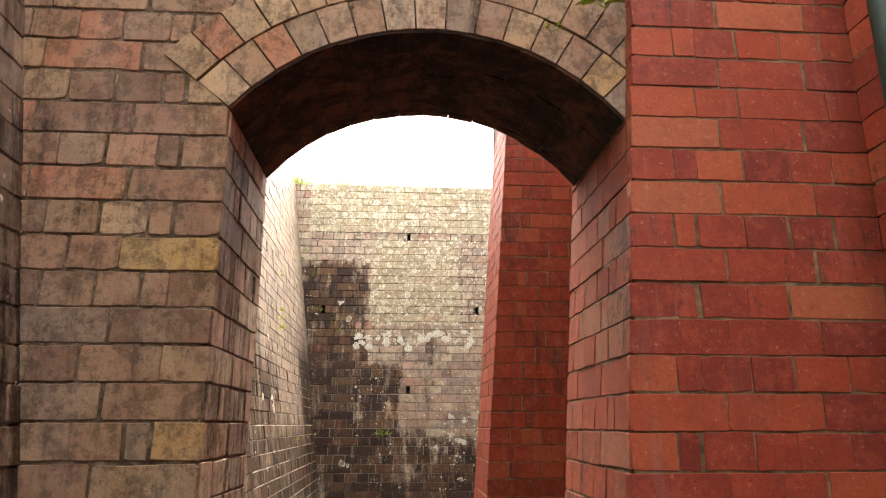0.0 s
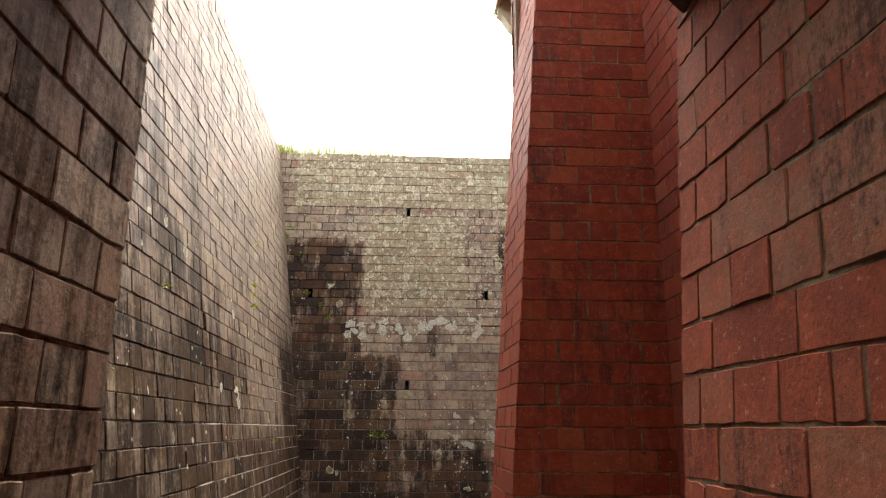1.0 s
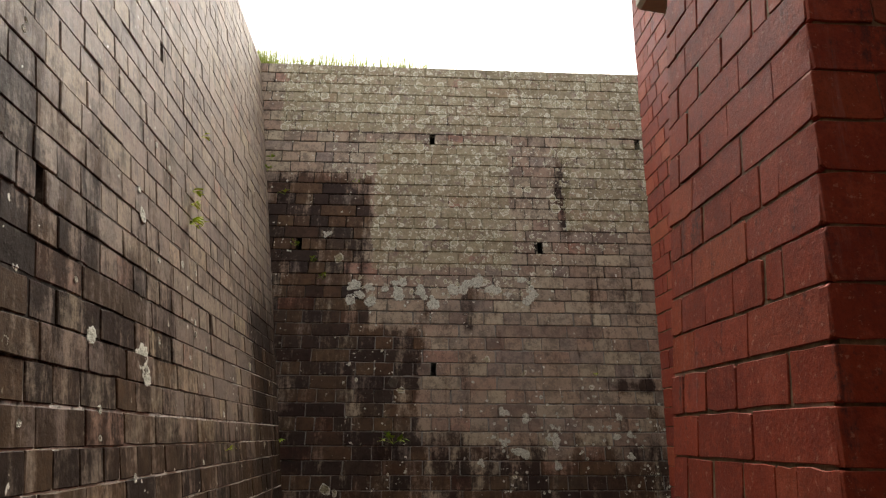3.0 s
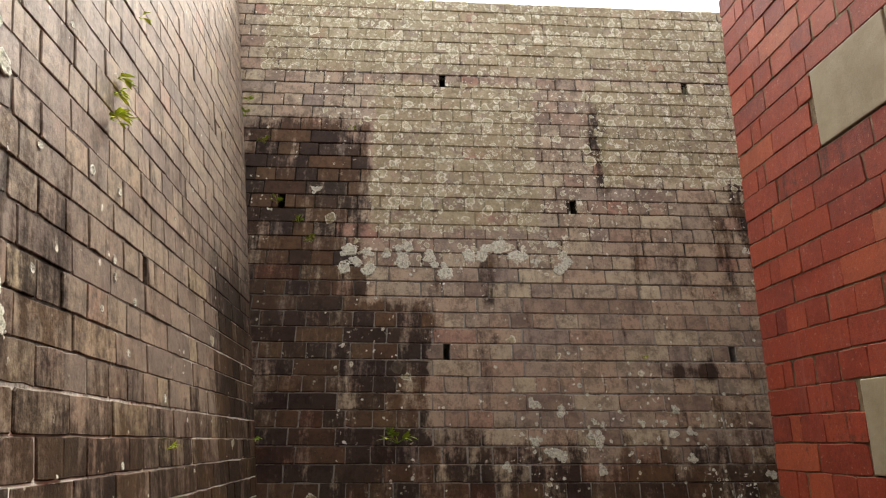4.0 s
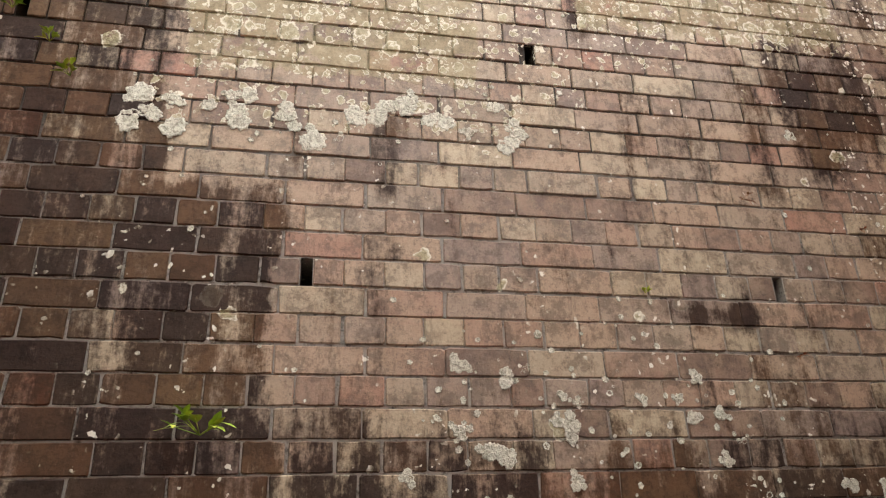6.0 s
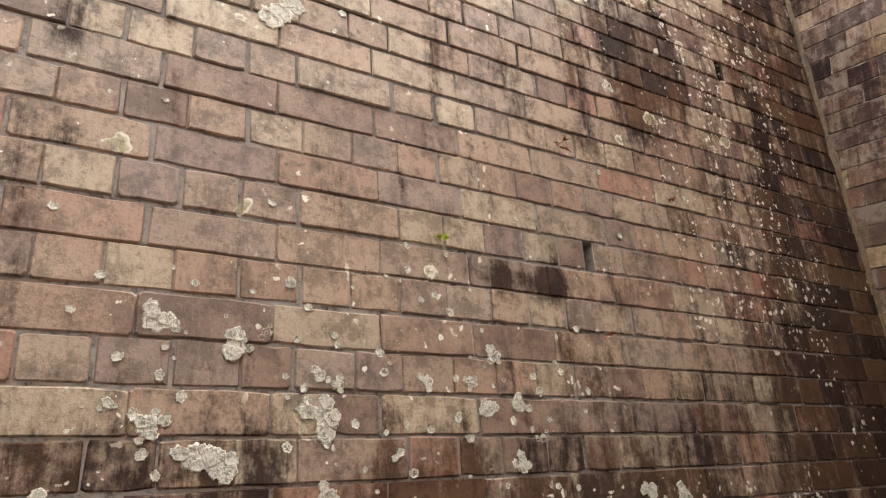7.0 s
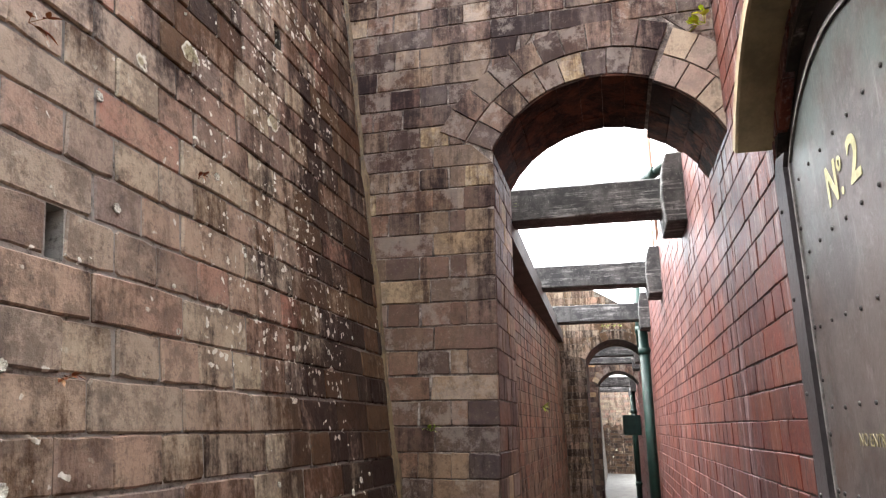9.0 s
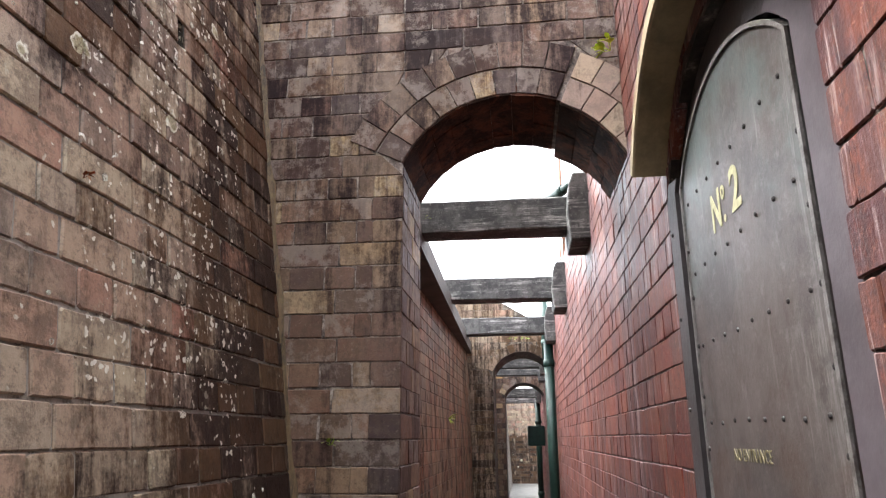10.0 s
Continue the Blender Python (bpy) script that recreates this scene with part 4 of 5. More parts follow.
red_wall("wall_red_recess", (1.22, 3.9, 0), (0, -1, 0), (0, 0, 1), (-1, 0, 0), 1.6, 5.0, 25, (0, 1.6, 1.0, 2.6), material=brick_red_recess)
BX = 0.583 - RB * 1.78
red_wall("buttress_south", (BX, 3.9, 0), (1, 0, 0), (RB, 0, 1), (0, -1, 0), 1.24 - BX, 5.0, 26, (0, 0.8, 0.9, 3.2), thick=0.55, material=brick_red_stained)
red_wall("buttress_west", (BX, 4.5, 0), (0, -1, 0), (RB, 0, 1), (-1, 0, 0), 0.594, 5.0, 27, (0, 1, 0.9, 2.8), parity=0, quoin="end", material=brick_red_stained)
red_wall("buttress_north", (1.24, 4.5, 0), (-1, 0, 0), (0, 0, 1), (0, 1, 0), 0.55, 5.0, 28, None, thick=0.1)
WX = 1.19
win = (6.17 - 5.345, 6.17 - 4.72, 1.57, 2.32)
red_wall("wall_red_west", (WX, 6.17, 0), (0, -1, 0), (0, 0, 1), (-1, 0, 0), 1.69, 5.0, 29, (0, 1.2, 1.2, 2.8), thick=0.25,
         holes=[(*win, 0.4), (6.17 - 5.685, 6.17 - 5.345, 1.3185, 1.581, 0.02), (6.17 - 5.685, 6.17 - 5.345, 2.281, 2.5435, 0.02), (6.17 - 5.345, 6.17 - 4.72, 2.32, 2.5435, 0.02), (6.17 - 5.345, 6.17 - 4.72, 1.406, 1.57, 0.02)])

# lane frame: x along, lateral offset to the north
SLOPE = 0.0025


def lane(x, lat, z):
    return Vector((x, 6.588 + SLOPE * (x - 0.907) + lat, z))


LR = -0.4155
DX0, DX1, DSPR, DTOP = 1.77, 2.706, 2.19, 2.445
dcx, dhalf = (DX0 + DX1) / 2, (DX1 - DX0) / 2
FX0 = 1.196
LEND = 3.40
dr = (dhalf ** 2 + (DTOP - DSPR) ** 2) / (2 * (DTOP - DSPR))
dang = math.degrees(math.asin(dhalf / dr))
dc = (dcx - FX0, DTOP - dr)
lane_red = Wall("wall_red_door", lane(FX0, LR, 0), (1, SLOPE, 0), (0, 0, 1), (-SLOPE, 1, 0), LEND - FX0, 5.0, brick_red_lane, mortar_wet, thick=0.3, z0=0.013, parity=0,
                label="red-painted brick wall round the steel door")
lane_red.slab([(0.01, 0), (DX0 - FX0 - 0.005, 0), *arc(dc, dr + 0.006, -dang, dang, 20), (DX1 - FX0 + 0.005, 0), (LEND - FX0, 0), (LEND - FX0, 5.0), (0.01, 5.0)])
lane_red.cut = arch_cut(dc, dr, DX0 - FX0, DX1 - FX0, DSPR)
lane_red.quoin = "start"
lane_red.near = (0.3, 2.4, 1.3, 2.6)
lane_red.bricks(31)
LTOP = 3.12
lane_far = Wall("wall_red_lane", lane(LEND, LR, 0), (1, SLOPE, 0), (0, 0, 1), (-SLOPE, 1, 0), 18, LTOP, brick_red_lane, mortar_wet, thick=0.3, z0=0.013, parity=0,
                label="red-painted brick wall with pale lime runs along the lane")
lane_far.slab()
lane_far.near = (0.0, 2.4, 1.3, 2.8)
lane_far.bricks(32)

# ---- arch over the lane ----
EX = 3.256
ey0, ey1 = lane(EX, LR, 0).y, lane(EX, 0.412, 0).y
ESPR, ECROWN = 2.585, 2.845
east = Wall("wall_arch_east", (EX, 7.95, 0), (0, -1, 0), (0, 0, 1), (-1, 0, 0), 7.95 - ey0, TOP, brick_east, mortar_pale, thick=0.455, z0=0.002, parity=1,
            label="dark weathered brick wall with an archway over the lane")
eh = (ey1 - ey0) / 2
er = (eh ** 2 + (ECROWN - ESPR) ** 2) / (2 * (ECROWN - ESPR))
ec = (7.95 - (ey0 + ey1) / 2, ECROWN - er)
eang = math.degrees(math.asin(eh / er))
east.slab([(0, 0), (7.94 - ey1, 0), *arc(ec, er + 0.0028, -eang, eang, 24), (7.95 - ey0, TOP), (0, TOP)])
east.cut = arch_cut(ec, er + 0.234, 7.95 - ey1, 9, ESPR, 0.234)
east.quoin = 7.95 - ey1
east.near = (0.2, 1.2, 1.2, 3.6)
east.bricks(33)
CRACK = eang * 0.34
voussoirs(east, ec, er, -eang, CRACK, 2, 0.09, brick_east, 34)
voussoirs(east, (ec[0] + 0.004, ec[1] - 0.016), er, CRACK + 0.9, eang, 2, 0.09, brick_patch, 37)
soffit(east, ec, er, -eang, CRACK, 0.47, 0.09, brick_soffit, 35)
soffit(east, (ec[0] + 0.004, ec[1] - 0.016), er, CRACK + 0.9, eang, 0.50, 0.09, brick_soffit, 38)
jamb_e = Wall("jamb_east", (EX + 0.006, ey1, 0), (1, SLOPE, 0), (0, 0, 1), (0, -1, 0), 0.455, ESPR, brick_east, mortar_old, thick=0.06, z0=0.002, parity=0, label="worn brick side of the lane arch")
jamb_e.slab()
jamb_e.quoin = "start"
jamb_e.near = (0, 1, 1.0, 3)
jamb_e.bricks(36)

# ---- lane beyond the arch ----
lw = Wall("wall_lane_north", lane(EX + 0.47, 0.66, 0), (1, SLOPE - 0.009, 0), (0, 0.03, 1), (SLOPE, -1, 0), 6.15, 2.66, brick_lane, mortar_old, thick=0.6, z0=0.0,
          label="leaning brick wall along the lane, orange in the shade")
lw.slab()
lw.near = (0, 2.0, 0.8, 2.0)
lw.bricks(41)
ledge = prism([lane(EX + 0.47, 0.535, 2.66), lane(EX + 0.47, 1.6, 2.66), lane(EX + 0.47, 1.6, 2.80), lane(EX + 0.47, 0.535, 2.80)], lane(9.88, 0.095, 0) - lane(EX + 0.47, 0, 0))
tagged(part("lane_ledge", ledge, ledge_dark, None), "dark concrete ledge along the top of the lane wall", kind="structure")


def lane_arch(name, x, left, spring, crown, seed, slope, material):
    o = lane(x, 1.4, 0)
    right = LR
    w = Wall(name, o, (0, -1, 0), (0, 0, 1), (-1, 0, 0), 1.4 - right, 3.45, material, mortar_old, thick=0.8, z0=0.0, label="brick cross wall with a narrow archway over the lane")
    h = (left - right) / 2
    rr = (h ** 2 + (crown - spring) ** 2) / (2 * (crown - spring))
    cc = (1.4 - (left + right) / 2, crown - rr)
    an = math.degrees(math.asin(h / rr))
    low = 3.45 - slope
    w.slab([(0, 0), (1.4 - left, 0), *arc(cc, rr, -an, an, 16), (1.4 - right, low), (1.0, 3.45), (0, 3.45)])
    under = arch_cut(cc, rr + 0.117, 1.4 - left, 9, spring, 0.117)

    def cut(v0, v1):
        out = under(v0, v1)
        if v1 > low:
            edge = 1.0 + (3.45 - v1) / max(slope, 0.01) * (0.4 - right)
            out.append((edge, 9, edge, 9))
        return out
    w.cut = cut
    w.bricks(seed)
    voussoirs(w, cc, rr, -an, an, 1, 0.09, material, seed)
    return w


lane_arch("wall_lane_arch", 9.9, 0.35, 2.42, 2.672, 51, 0.5, brick_cross)
lane_arch("wall_lane_arch", 13.5, 0.29, 2.33, 2.545, 52, 0.1, brick_east)
lw2 = Wall("wall_lane_north", lane(10.4, 0.40, 0), (1, SLOPE, 0), (0, 0.05, 1), (SLOPE, -1, 0), 16, 3.0, brick_lane, mortar_old, thick=0.5, label="brick wall along the far lane")
lw2.slab()
end = Wall("wall_lane_end", lane(26.5, 2.0, 0), (0, -1, 0), (0, 0, 1), (-1, 0, 0), 4.0, 3.2, brick_end, mortar_old, thick=0.4, label="lichen-spotted brick wall closing the lane")
end.slab()
end.bricks(53)
west.bricks(11)
north.bricks(12)
# Unseen wall added behind the start to enclose the passage.
back_wall = part("wall_behind", block(-1.6, 1.3, -3.4, -3.0, 0, 3.4), mortar_old, None)
tagged(back_wall, "plain wall added out of view to close the passage", kind="structure")


# ---- steel door and its hood ----
def on_lane(x, out, z):
    """A point on the red lane wall, out metres in front of it."""
    return lane(x, LR + out, z)


LANE_TURN = pose(0, 0, 0, 0, 0, math.degrees(math.atan(SLOPE)))


def lane_prism(points, out0, out1):
    """An outline of (x, z) on the lane wall, standing from out0 to out1 in front of it."""
    return prism([on_lane(x, out0, z) for x, z in points], on_lane(0, out1, 0) - on_lane(0, out0, 0))


def door_outline(inset):
    h, top = dhalf - inset, DTOP - inset
    rr = (h ** 2 + (top - DSPR) ** 2) / (2 * (top - DSPR))
    an = math.degrees(math.asin(h / rr))
    return [(dcx - h, 0.03), *arc((dcx, top - rr), rr, -an, an, 22), (dcx + h, 0.03)]


door = part("door_1", lane_prism(door_outline(0.104), -0.05, -0.012), door_steel, None)
tagged(door, "riveted dark grey steel door with rust and pale lettering", "door", kind="structure")
frame_out = door_outline(0.0)
frame_in = door_outline(0.090)
LEAF = len(frame_out)


def frame_piece(first, last, front, material, label):
    """A stretch of the angle frame between two stations of its outline."""
    bm = bmesh.new()
    rows = [[bm.verts.new(on_lane(x, o, z)) for x, z in line[first:last]] for line, o in ((frame_out, front), (frame_in, front), (frame_in, -0.08), (frame_out, -0.08))]
    for i in range(last - first - 1):
        for q in range(4):
            bm.faces.new((rows[q][i], rows[q][i + 1], rows[(q + 1) % 4][i + 1], rows[(q + 1) % 4][i]))
    for i in (0, -1):
        bm.faces.new([row[i] for row in rows])
    bmesh.ops.recalc_face_normals(bm, faces=bm.faces)
    part("door_frame", bm, material, door, label)


frame_piece(0, 5, -0.009, steel_dark, "purple-grey steel upright")
# Head piece stands in for the black shade between door top and hood.
frame_piece(4, LEAF - 2, -0.03, frame_shaded, "dark head piece painted as the shade under the hood")
frame_piece(LEAF - 3, LEAF, 0.001, frame_shaded, "dark steel upright")
strip = bmesh.new()
loops = [[strip.verts.new(on_lane(x, o, z)) for x, z in door_outline(i)] for i, o in ((0.104, -0.013), (0.104, -0.007), (0.115, -0.007), (0.115, -0.013))]
for i in range(LEAF - 1):
    for q in range(4):
        strip.faces.new((loops[q][i], loops[q][i + 1], loops[(q + 1) % 4][i + 1], loops[(q + 1) % 4][i]))
bmesh.ops.recalc_face_normals(strip, faces=strip.faces)
part("edge_strip", strip, steel_edge, door, "scuffed bright steel edge")
part("door_backing", lane_prism(door_outline(0.0), -0.2, -0.082), dark_void, door)
stud = bmesh.new()
bmesh.ops.create_uvsphere(stud, u_segments=8, v_segments=5, radius=0.0050)
bmesh.ops.transform(stud, matrix=Matrix.Diagonal((1, 0.7, 1, 1)), verts=stud.verts)
rivet_mesh = bpy.data.meshes.new("rivet")
stud.to_mesh(rivet_mesh)
stud.free()
rivet_mesh.materials.append(rivet_steel)


def rivet(x, z, size=1.0, out=-0.011):
    ob = new("rivet", rivet_mesh)
    ob.parent = door
    ob.location = on_lane(x, out, z)
    ob.scale = (size, size, size)


for row, z in enumerate([2.133 - 0.175 * q for q in range(12)]):
    for i in range(8):
        rivet(dcx - 0.3065 + 0.0876 * i, z + random.uniform(-0.004, 0.004))
for side in (-1, 1):
    for i in range(17):
        rivet(dcx + side * (dhalf - 0.122), 0.15 + i * 0.117, 1.15)
for side in (-1, 1):
    for i in range(9 if side > 0 else 0):
        rivet(dcx + side * (dhalf - 0.03), 0.3 + i * 0.224, 1.1, 0.003)


def lettering(text, x, z, size, material, name, squeeze=1.0, offset=0.0):
    """Stencilled letters on the door, read from the lane."""
    cu = bpy.data.curves.new(name, "FONT")
    cu.body, cu.size, cu.extrude, cu.offset = text, size, 0.0004, offset
    tmp = bpy.data.objects.new(name, cu)
    scene.collection.objects.link(tmp)
    bpy.context.view_layer.update()
    me = bpy.data.meshes.new_from_object(tmp.evaluated_get(bpy.context.evaluated_depsgraph_get()))
    bpy.data.objects.remove(tmp)
    me.materials.clear()
    me.materials.append(material)
    ob = new(name, me)
    ob.parent = door
    ob.matrix_local = Matrix.Translation(on_lane(x, -0.0108, z)) @ LANE_TURN @ pose(0, 0, 0, 90, 0, 180) @ Matrix.Diagonal((squeeze, 1, 1, 1))
    return ob


lettering("N", 2.366, 2.004, 0.115, yellow_paint, "letter", 0.80, 0.003)
lettering("o", 2.288, 2.052, 0.058, yellow_paint, "letter", 0.8, 0.002)
lettering(".", 2.284, 2.004, 0.10, yellow_paint, "letter", 0.9, 0.002)
lettering("2", 2.228, 2.006, 0.122, yellow_paint, "letter", 1.0, 0.003)
lettering("NO ENTRANCE", 2.402, 1.534, 0.034, yellow_worn, "letters", 0.92)

# hood moulding over the door: a rendered band that follows the arch
hood = bmesh.new()
HH, HS, HT = 0.452, 2.266, 2.507
hrad = (HH ** 2 + (HT - HS) ** 2) / (2 * (HT - HS))
hang = math.degrees(math.asin(HH / hrad))
hc = HT - hrad
hr0, hr1 = hrad, hrad + 0.05
steps = list(np.linspace(-hang, hang, 26))
rings = []
for a in steps:
    ring = []
    for q, out in ((hr0, -0.01), (hr0, 0.084), (hr0 + 0.006, 0.090), (hr1 - 0.008, 0.090), (hr1, 0.082), (hr1, -0.01)):
        ring.append(hood.verts.new(on_lane(dcx + q * math.sin(radians(a)), out, hc + q * math.cos(radians(a)))))
    rings.append(ring)
for a, b in zip(rings, rings[1:]):
    for i in range(6):
        hood.faces.new((a[i], a[(i + 1) % 6], b[(i + 1) % 6], b[i]))
hood.faces.new(rings[0][::-1])
hood.faces.new(rings[-1])
bmesh.ops.recalc_face_normals(hood, faces=hood.faces)
tagged(part("door_hood", hood, render_hood, None), "tan rendered hood moulding over the arched door", kind="structure")


# ---- beams over the lane ----
def lane_beam(x):
    beam = empty("concrete_beam", lane(x, 0, 2.75), label="weathered black and grey concrete beam across the lane", category="beam", group="beams over the lane")
    bm = block(0, 0.20, -0.42, 0.74, 0, 0.195, 0.012)
    bmesh.ops.subdivide_edges(bm, edges=[e for e in bm.edges if e.calc_length() > 0.5], cuts=10)
    for v in bm.verts:
        v.co += Vector([random.uniform(-0.003, 0.003) for _ in range(3)])
    part("beam", solid(bm, LANE_TURN), concrete, beam)
    bm = prism([Vector(p) for p in ((-0.13, -0.43, -0.11), (-0.13, -0.31, -0.11), (-0.13, -0.295, 0.06), (-0.13, -0.31, 0.22), (-0.13, -0.335, 0.29), (-0.13, -0.43, 0.29))], (0.36, 0, 0))
    part("bearing_block", solid(bm, LANE_TURN, 0.01), concrete, beam, "rough concrete bearing block on the wall")
    return beam


for bx in (4.7, 6.75, 8.8):
    lane_beam(bx)
for bx, low in ((11.6, -0.12), (12.7, -0.14), (15.4, -0.36), (17.6, -0.36)):
    deep = lane_beam(bx)
    deep.location.z += low


# ---- pipes ----
def downpipe(x, out, z0, z1, r, bands, label):
    p = empty("downpipe", on_lane(x, out, z0), label=label, category="pipe", group="downpipes in the lane")
    inv = Matrix.Translation(-p.location)
    part("pipe", solid(tube(on_lane(x, out, z0), on_lane(x, out, z1), r), inv), green_paint, p)
    for z in bands:
        part("collar", solid(tube(on_lane(x, out, z - 0.04), on_lane(x, out, z + 0.04), r * 1.18), inv), green_paint, p)
        part("bracket", solid(block(-0.012, 0.012, -out - 0.0, 0.0, -0.012, 0.012), Matrix.Translation(Vector(on_lane(x, out, z)) - p.location)), green_paint, p)
    return p


downpipe(9.0, 0.075, 0.0, 2.66, 0.056, (0.4, 2.42), "dark green cast-iron downpipe fixed to the red wall")
downpipe(9.45, 0.09, 2.5, 3.3, 0.045, (2.72,), "short green pipe high on the red wall")
downpipe(15.6, 0.075, 0.0, 2.5, 0.055, (0.5, 1.9), "thin dark green downpipe further down the lane")
hp = empty("drain_pipe", on_lane(5.0, -0.02, 3.17), label="green pipe lying along the top of the red wall", category="pipe")
part("pipe", tube((0, 0, 0), (0.5, 0.26, 0.0), 0.03), green_paint, hp)
part("collar", tube((0.2, 0.104, 0.0), (0.27, 0.14, 0.0), 0.037), green_paint, hp)
for px, out, z0, z1, r in ((8.0, -0.1, 2.9, 5.2, 0.016), (8.6, -0.1, 2.9, 4.1, 0.010)):
    pole = part("roof_pole", tube(on_lane(px, out, z0), on_lane(px, out, z1), r, 10), rust, None)
    tagged(pole, "thin rusty iron pole rising behind the lane wall", "pole")
meter = empty("meter_box", on_lane(14.2, 0.0, 1.60), label="small dark green metal box on the red wall", category="box")
part("case", block(-0.16, 0.16, 0, 0.30, -0.16, 0.2, 0.012), green_paint, meter)
part("lid", block(-0.15, 0.15, 0.30, 0.315, -0.15, 0.19, 0.006), green_paint, meter)
# downpipe beside the arch on the return wall
gp = empty("downpipe", (1.208, 1.47, 0), label="dark green downpipe on the red return wall", category="pipe")
part("pipe", tube((0, 0, 0), (0, 0, 4.8), 0.04), green_paint, gp)
for z in (1.2, 2.9, 4.2):
    part("collar", tube((0, 0, z - 0.04), (0, 0, z + 0.04), 0.047), green_paint, gp)

# ---- window with stone blocks in the west wall ----
W0, W1 = 4.72, 5.345
window = empty("window_1", (WX, (W0 + W1) / 2, 1.57), kind="structure", label="small window with a dark green frame in the red wall")
inv = Matrix.Translation(-window.location)
for name, b in (("window_frame", (WX + 0.03, WX + 0.10, W0, W0 + 0.06, 1.57, 2.32)), ("window_frame", (WX + 0.03, WX + 0.10, W1 - 0.06, W1, 1.57, 2.32)),
                ("window_frame", (WX + 0.03, WX + 0.10, W0 + 0.06, W1 - 0.06, 2.25, 2.32)), ("window_frame", (WX + 0.03, WX + 0.10, W0 + 0.06, W1 - 0.06, 1.57, 1.63)),
                ("glazing_bar", (WX + 0.045, WX + 0.085, W0 + 0.06, W1 - 0.06, 1.93, 1.96)), ("glazing_bar", (WX + 0.045, WX + 0.085, (W0 + W1) / 2 - 0.015, (W0 + W1) / 2 + 0.015, 1.63, 2.25))):
    part(name, solid(block(*b, 0.004), inv), green_paint, window)
for y0, y1 in ((W0 + 0.06, (W0 + W1) / 2 - 0.015), ((W0 + W1) / 2 + 0.015, W1 - 0.06)):
    for z0, z1 in ((1.63, 1.93), (1.96, 2.25)):
        part("pane", solid(block(WX + 0.062, WX + 0.066, y0, y1, z0, z1), inv), glass_dark, window)
part("window_back", solid(block(WX + 0.22, WX + 0.24, W0 - 0.02, W1 + 0.02, 1.55, 2.34), inv), dark_void, window)
for y0, y1, z0, z1 in ((5.349, 5.681, 1.322, 1.577), (5.349, 5.681, 2.285, 2.540), (4.724, 5.341, 2.324, 2.540), (4.724, 5.341, 1.410, 1.566)):
    part("stone_block", solid(block(WX - 0.004, WX + 0.09, y0, y1, z0, z1, 0.004), inv), render_tan, window, "smooth tan stone block")

# ---- eaves of the building ----
roof = empty("eaves", (1.2, 4.0, 4.55), kind="structure", label="cream painted eaves with curved brackets under a brown soffit")
inv = Matrix.Translation(-roof.location)
part("soffit_board", solid(block(0.83, 1.5, 2.4, 5.88, 4.80, 4.84), inv), soffit_brown, roof)
part("fascia", solid(block(0.80, 0.83, 2.38, 5.9, 4.74, 4.95, 0.004), inv), cream_paint, roof)
part("roof_slope", prism([Vector(p) - roof.location for p in ((0.78, 2.3, 4.95), (0.78, 5.92, 4.95), (3.5, 5.92, 5.9), (3.5, 2.3, 5.9))], (0, 0, 0.03)), soffit_brown, roof)
profile = [(0, 0), (0, 0.28), (-0.36, 0.28), (-0.375, 0.18), (-0.34, 0.15), (-0.31, 0.10), (-0.28, 0.05), (-0.235, 0.0), (-0.15, -0.03), (-0.06, -0.09), (0, -0.18)]
for y in (3.1, 4.75, 5.3, 5.83):
    part("bracket", prism([Vector((WX + a, y - 0.05, 4.52 + b)) - roof.location for a, b in profile], (0, 0.1, 0)), cream_paint, roof)
corbel = part("stone_corbel", prism([(WX, 5.5, 3.36), (WX - 0.15, 5.5, 3.38), (WX - 0.17, 5.5, 3.40), (WX - 0.17, 5.5, 3.55), (WX - 0.15, 5.5, 3.57), (WX, 5.5, 3.60)], (0, 0.17, 0)), render_tan, None)
tagged(corbel, "weathered tan stone string course on the red wall", kind="structure")


# ---- plants ----
def leaf(bm, base, way, length, width, droop=0.3, fold=0.15):
    """A pointed leaf: a folded strip of five stations."""
    way = Vector(way).normalized()
    side = way.cross(Vector((0, 0, 1)))
    side = side.normalized() if side.length > 0.05 else Vector((1, 0, 0))
    up = side.cross(way)
    rows = []
    for i in range(5):
        s = i / 4
        w = width * (0.12, 0.8, 1.0, 0.6, 0.04)[i]
        p = Vector(base) + way * length * s + Vector((0, 0, -droop * length * s * s))
        rows.append([bm.verts.new(p + side * w * k + up * w * fold * abs(k)) for k in (-0.5, 0, 0.5)])
    for a, b in zip(rows, rows[1:]):
        for k in (0, 1):
            bm.faces.new((a[k], a[k + 1], b[k + 1], b[k]))


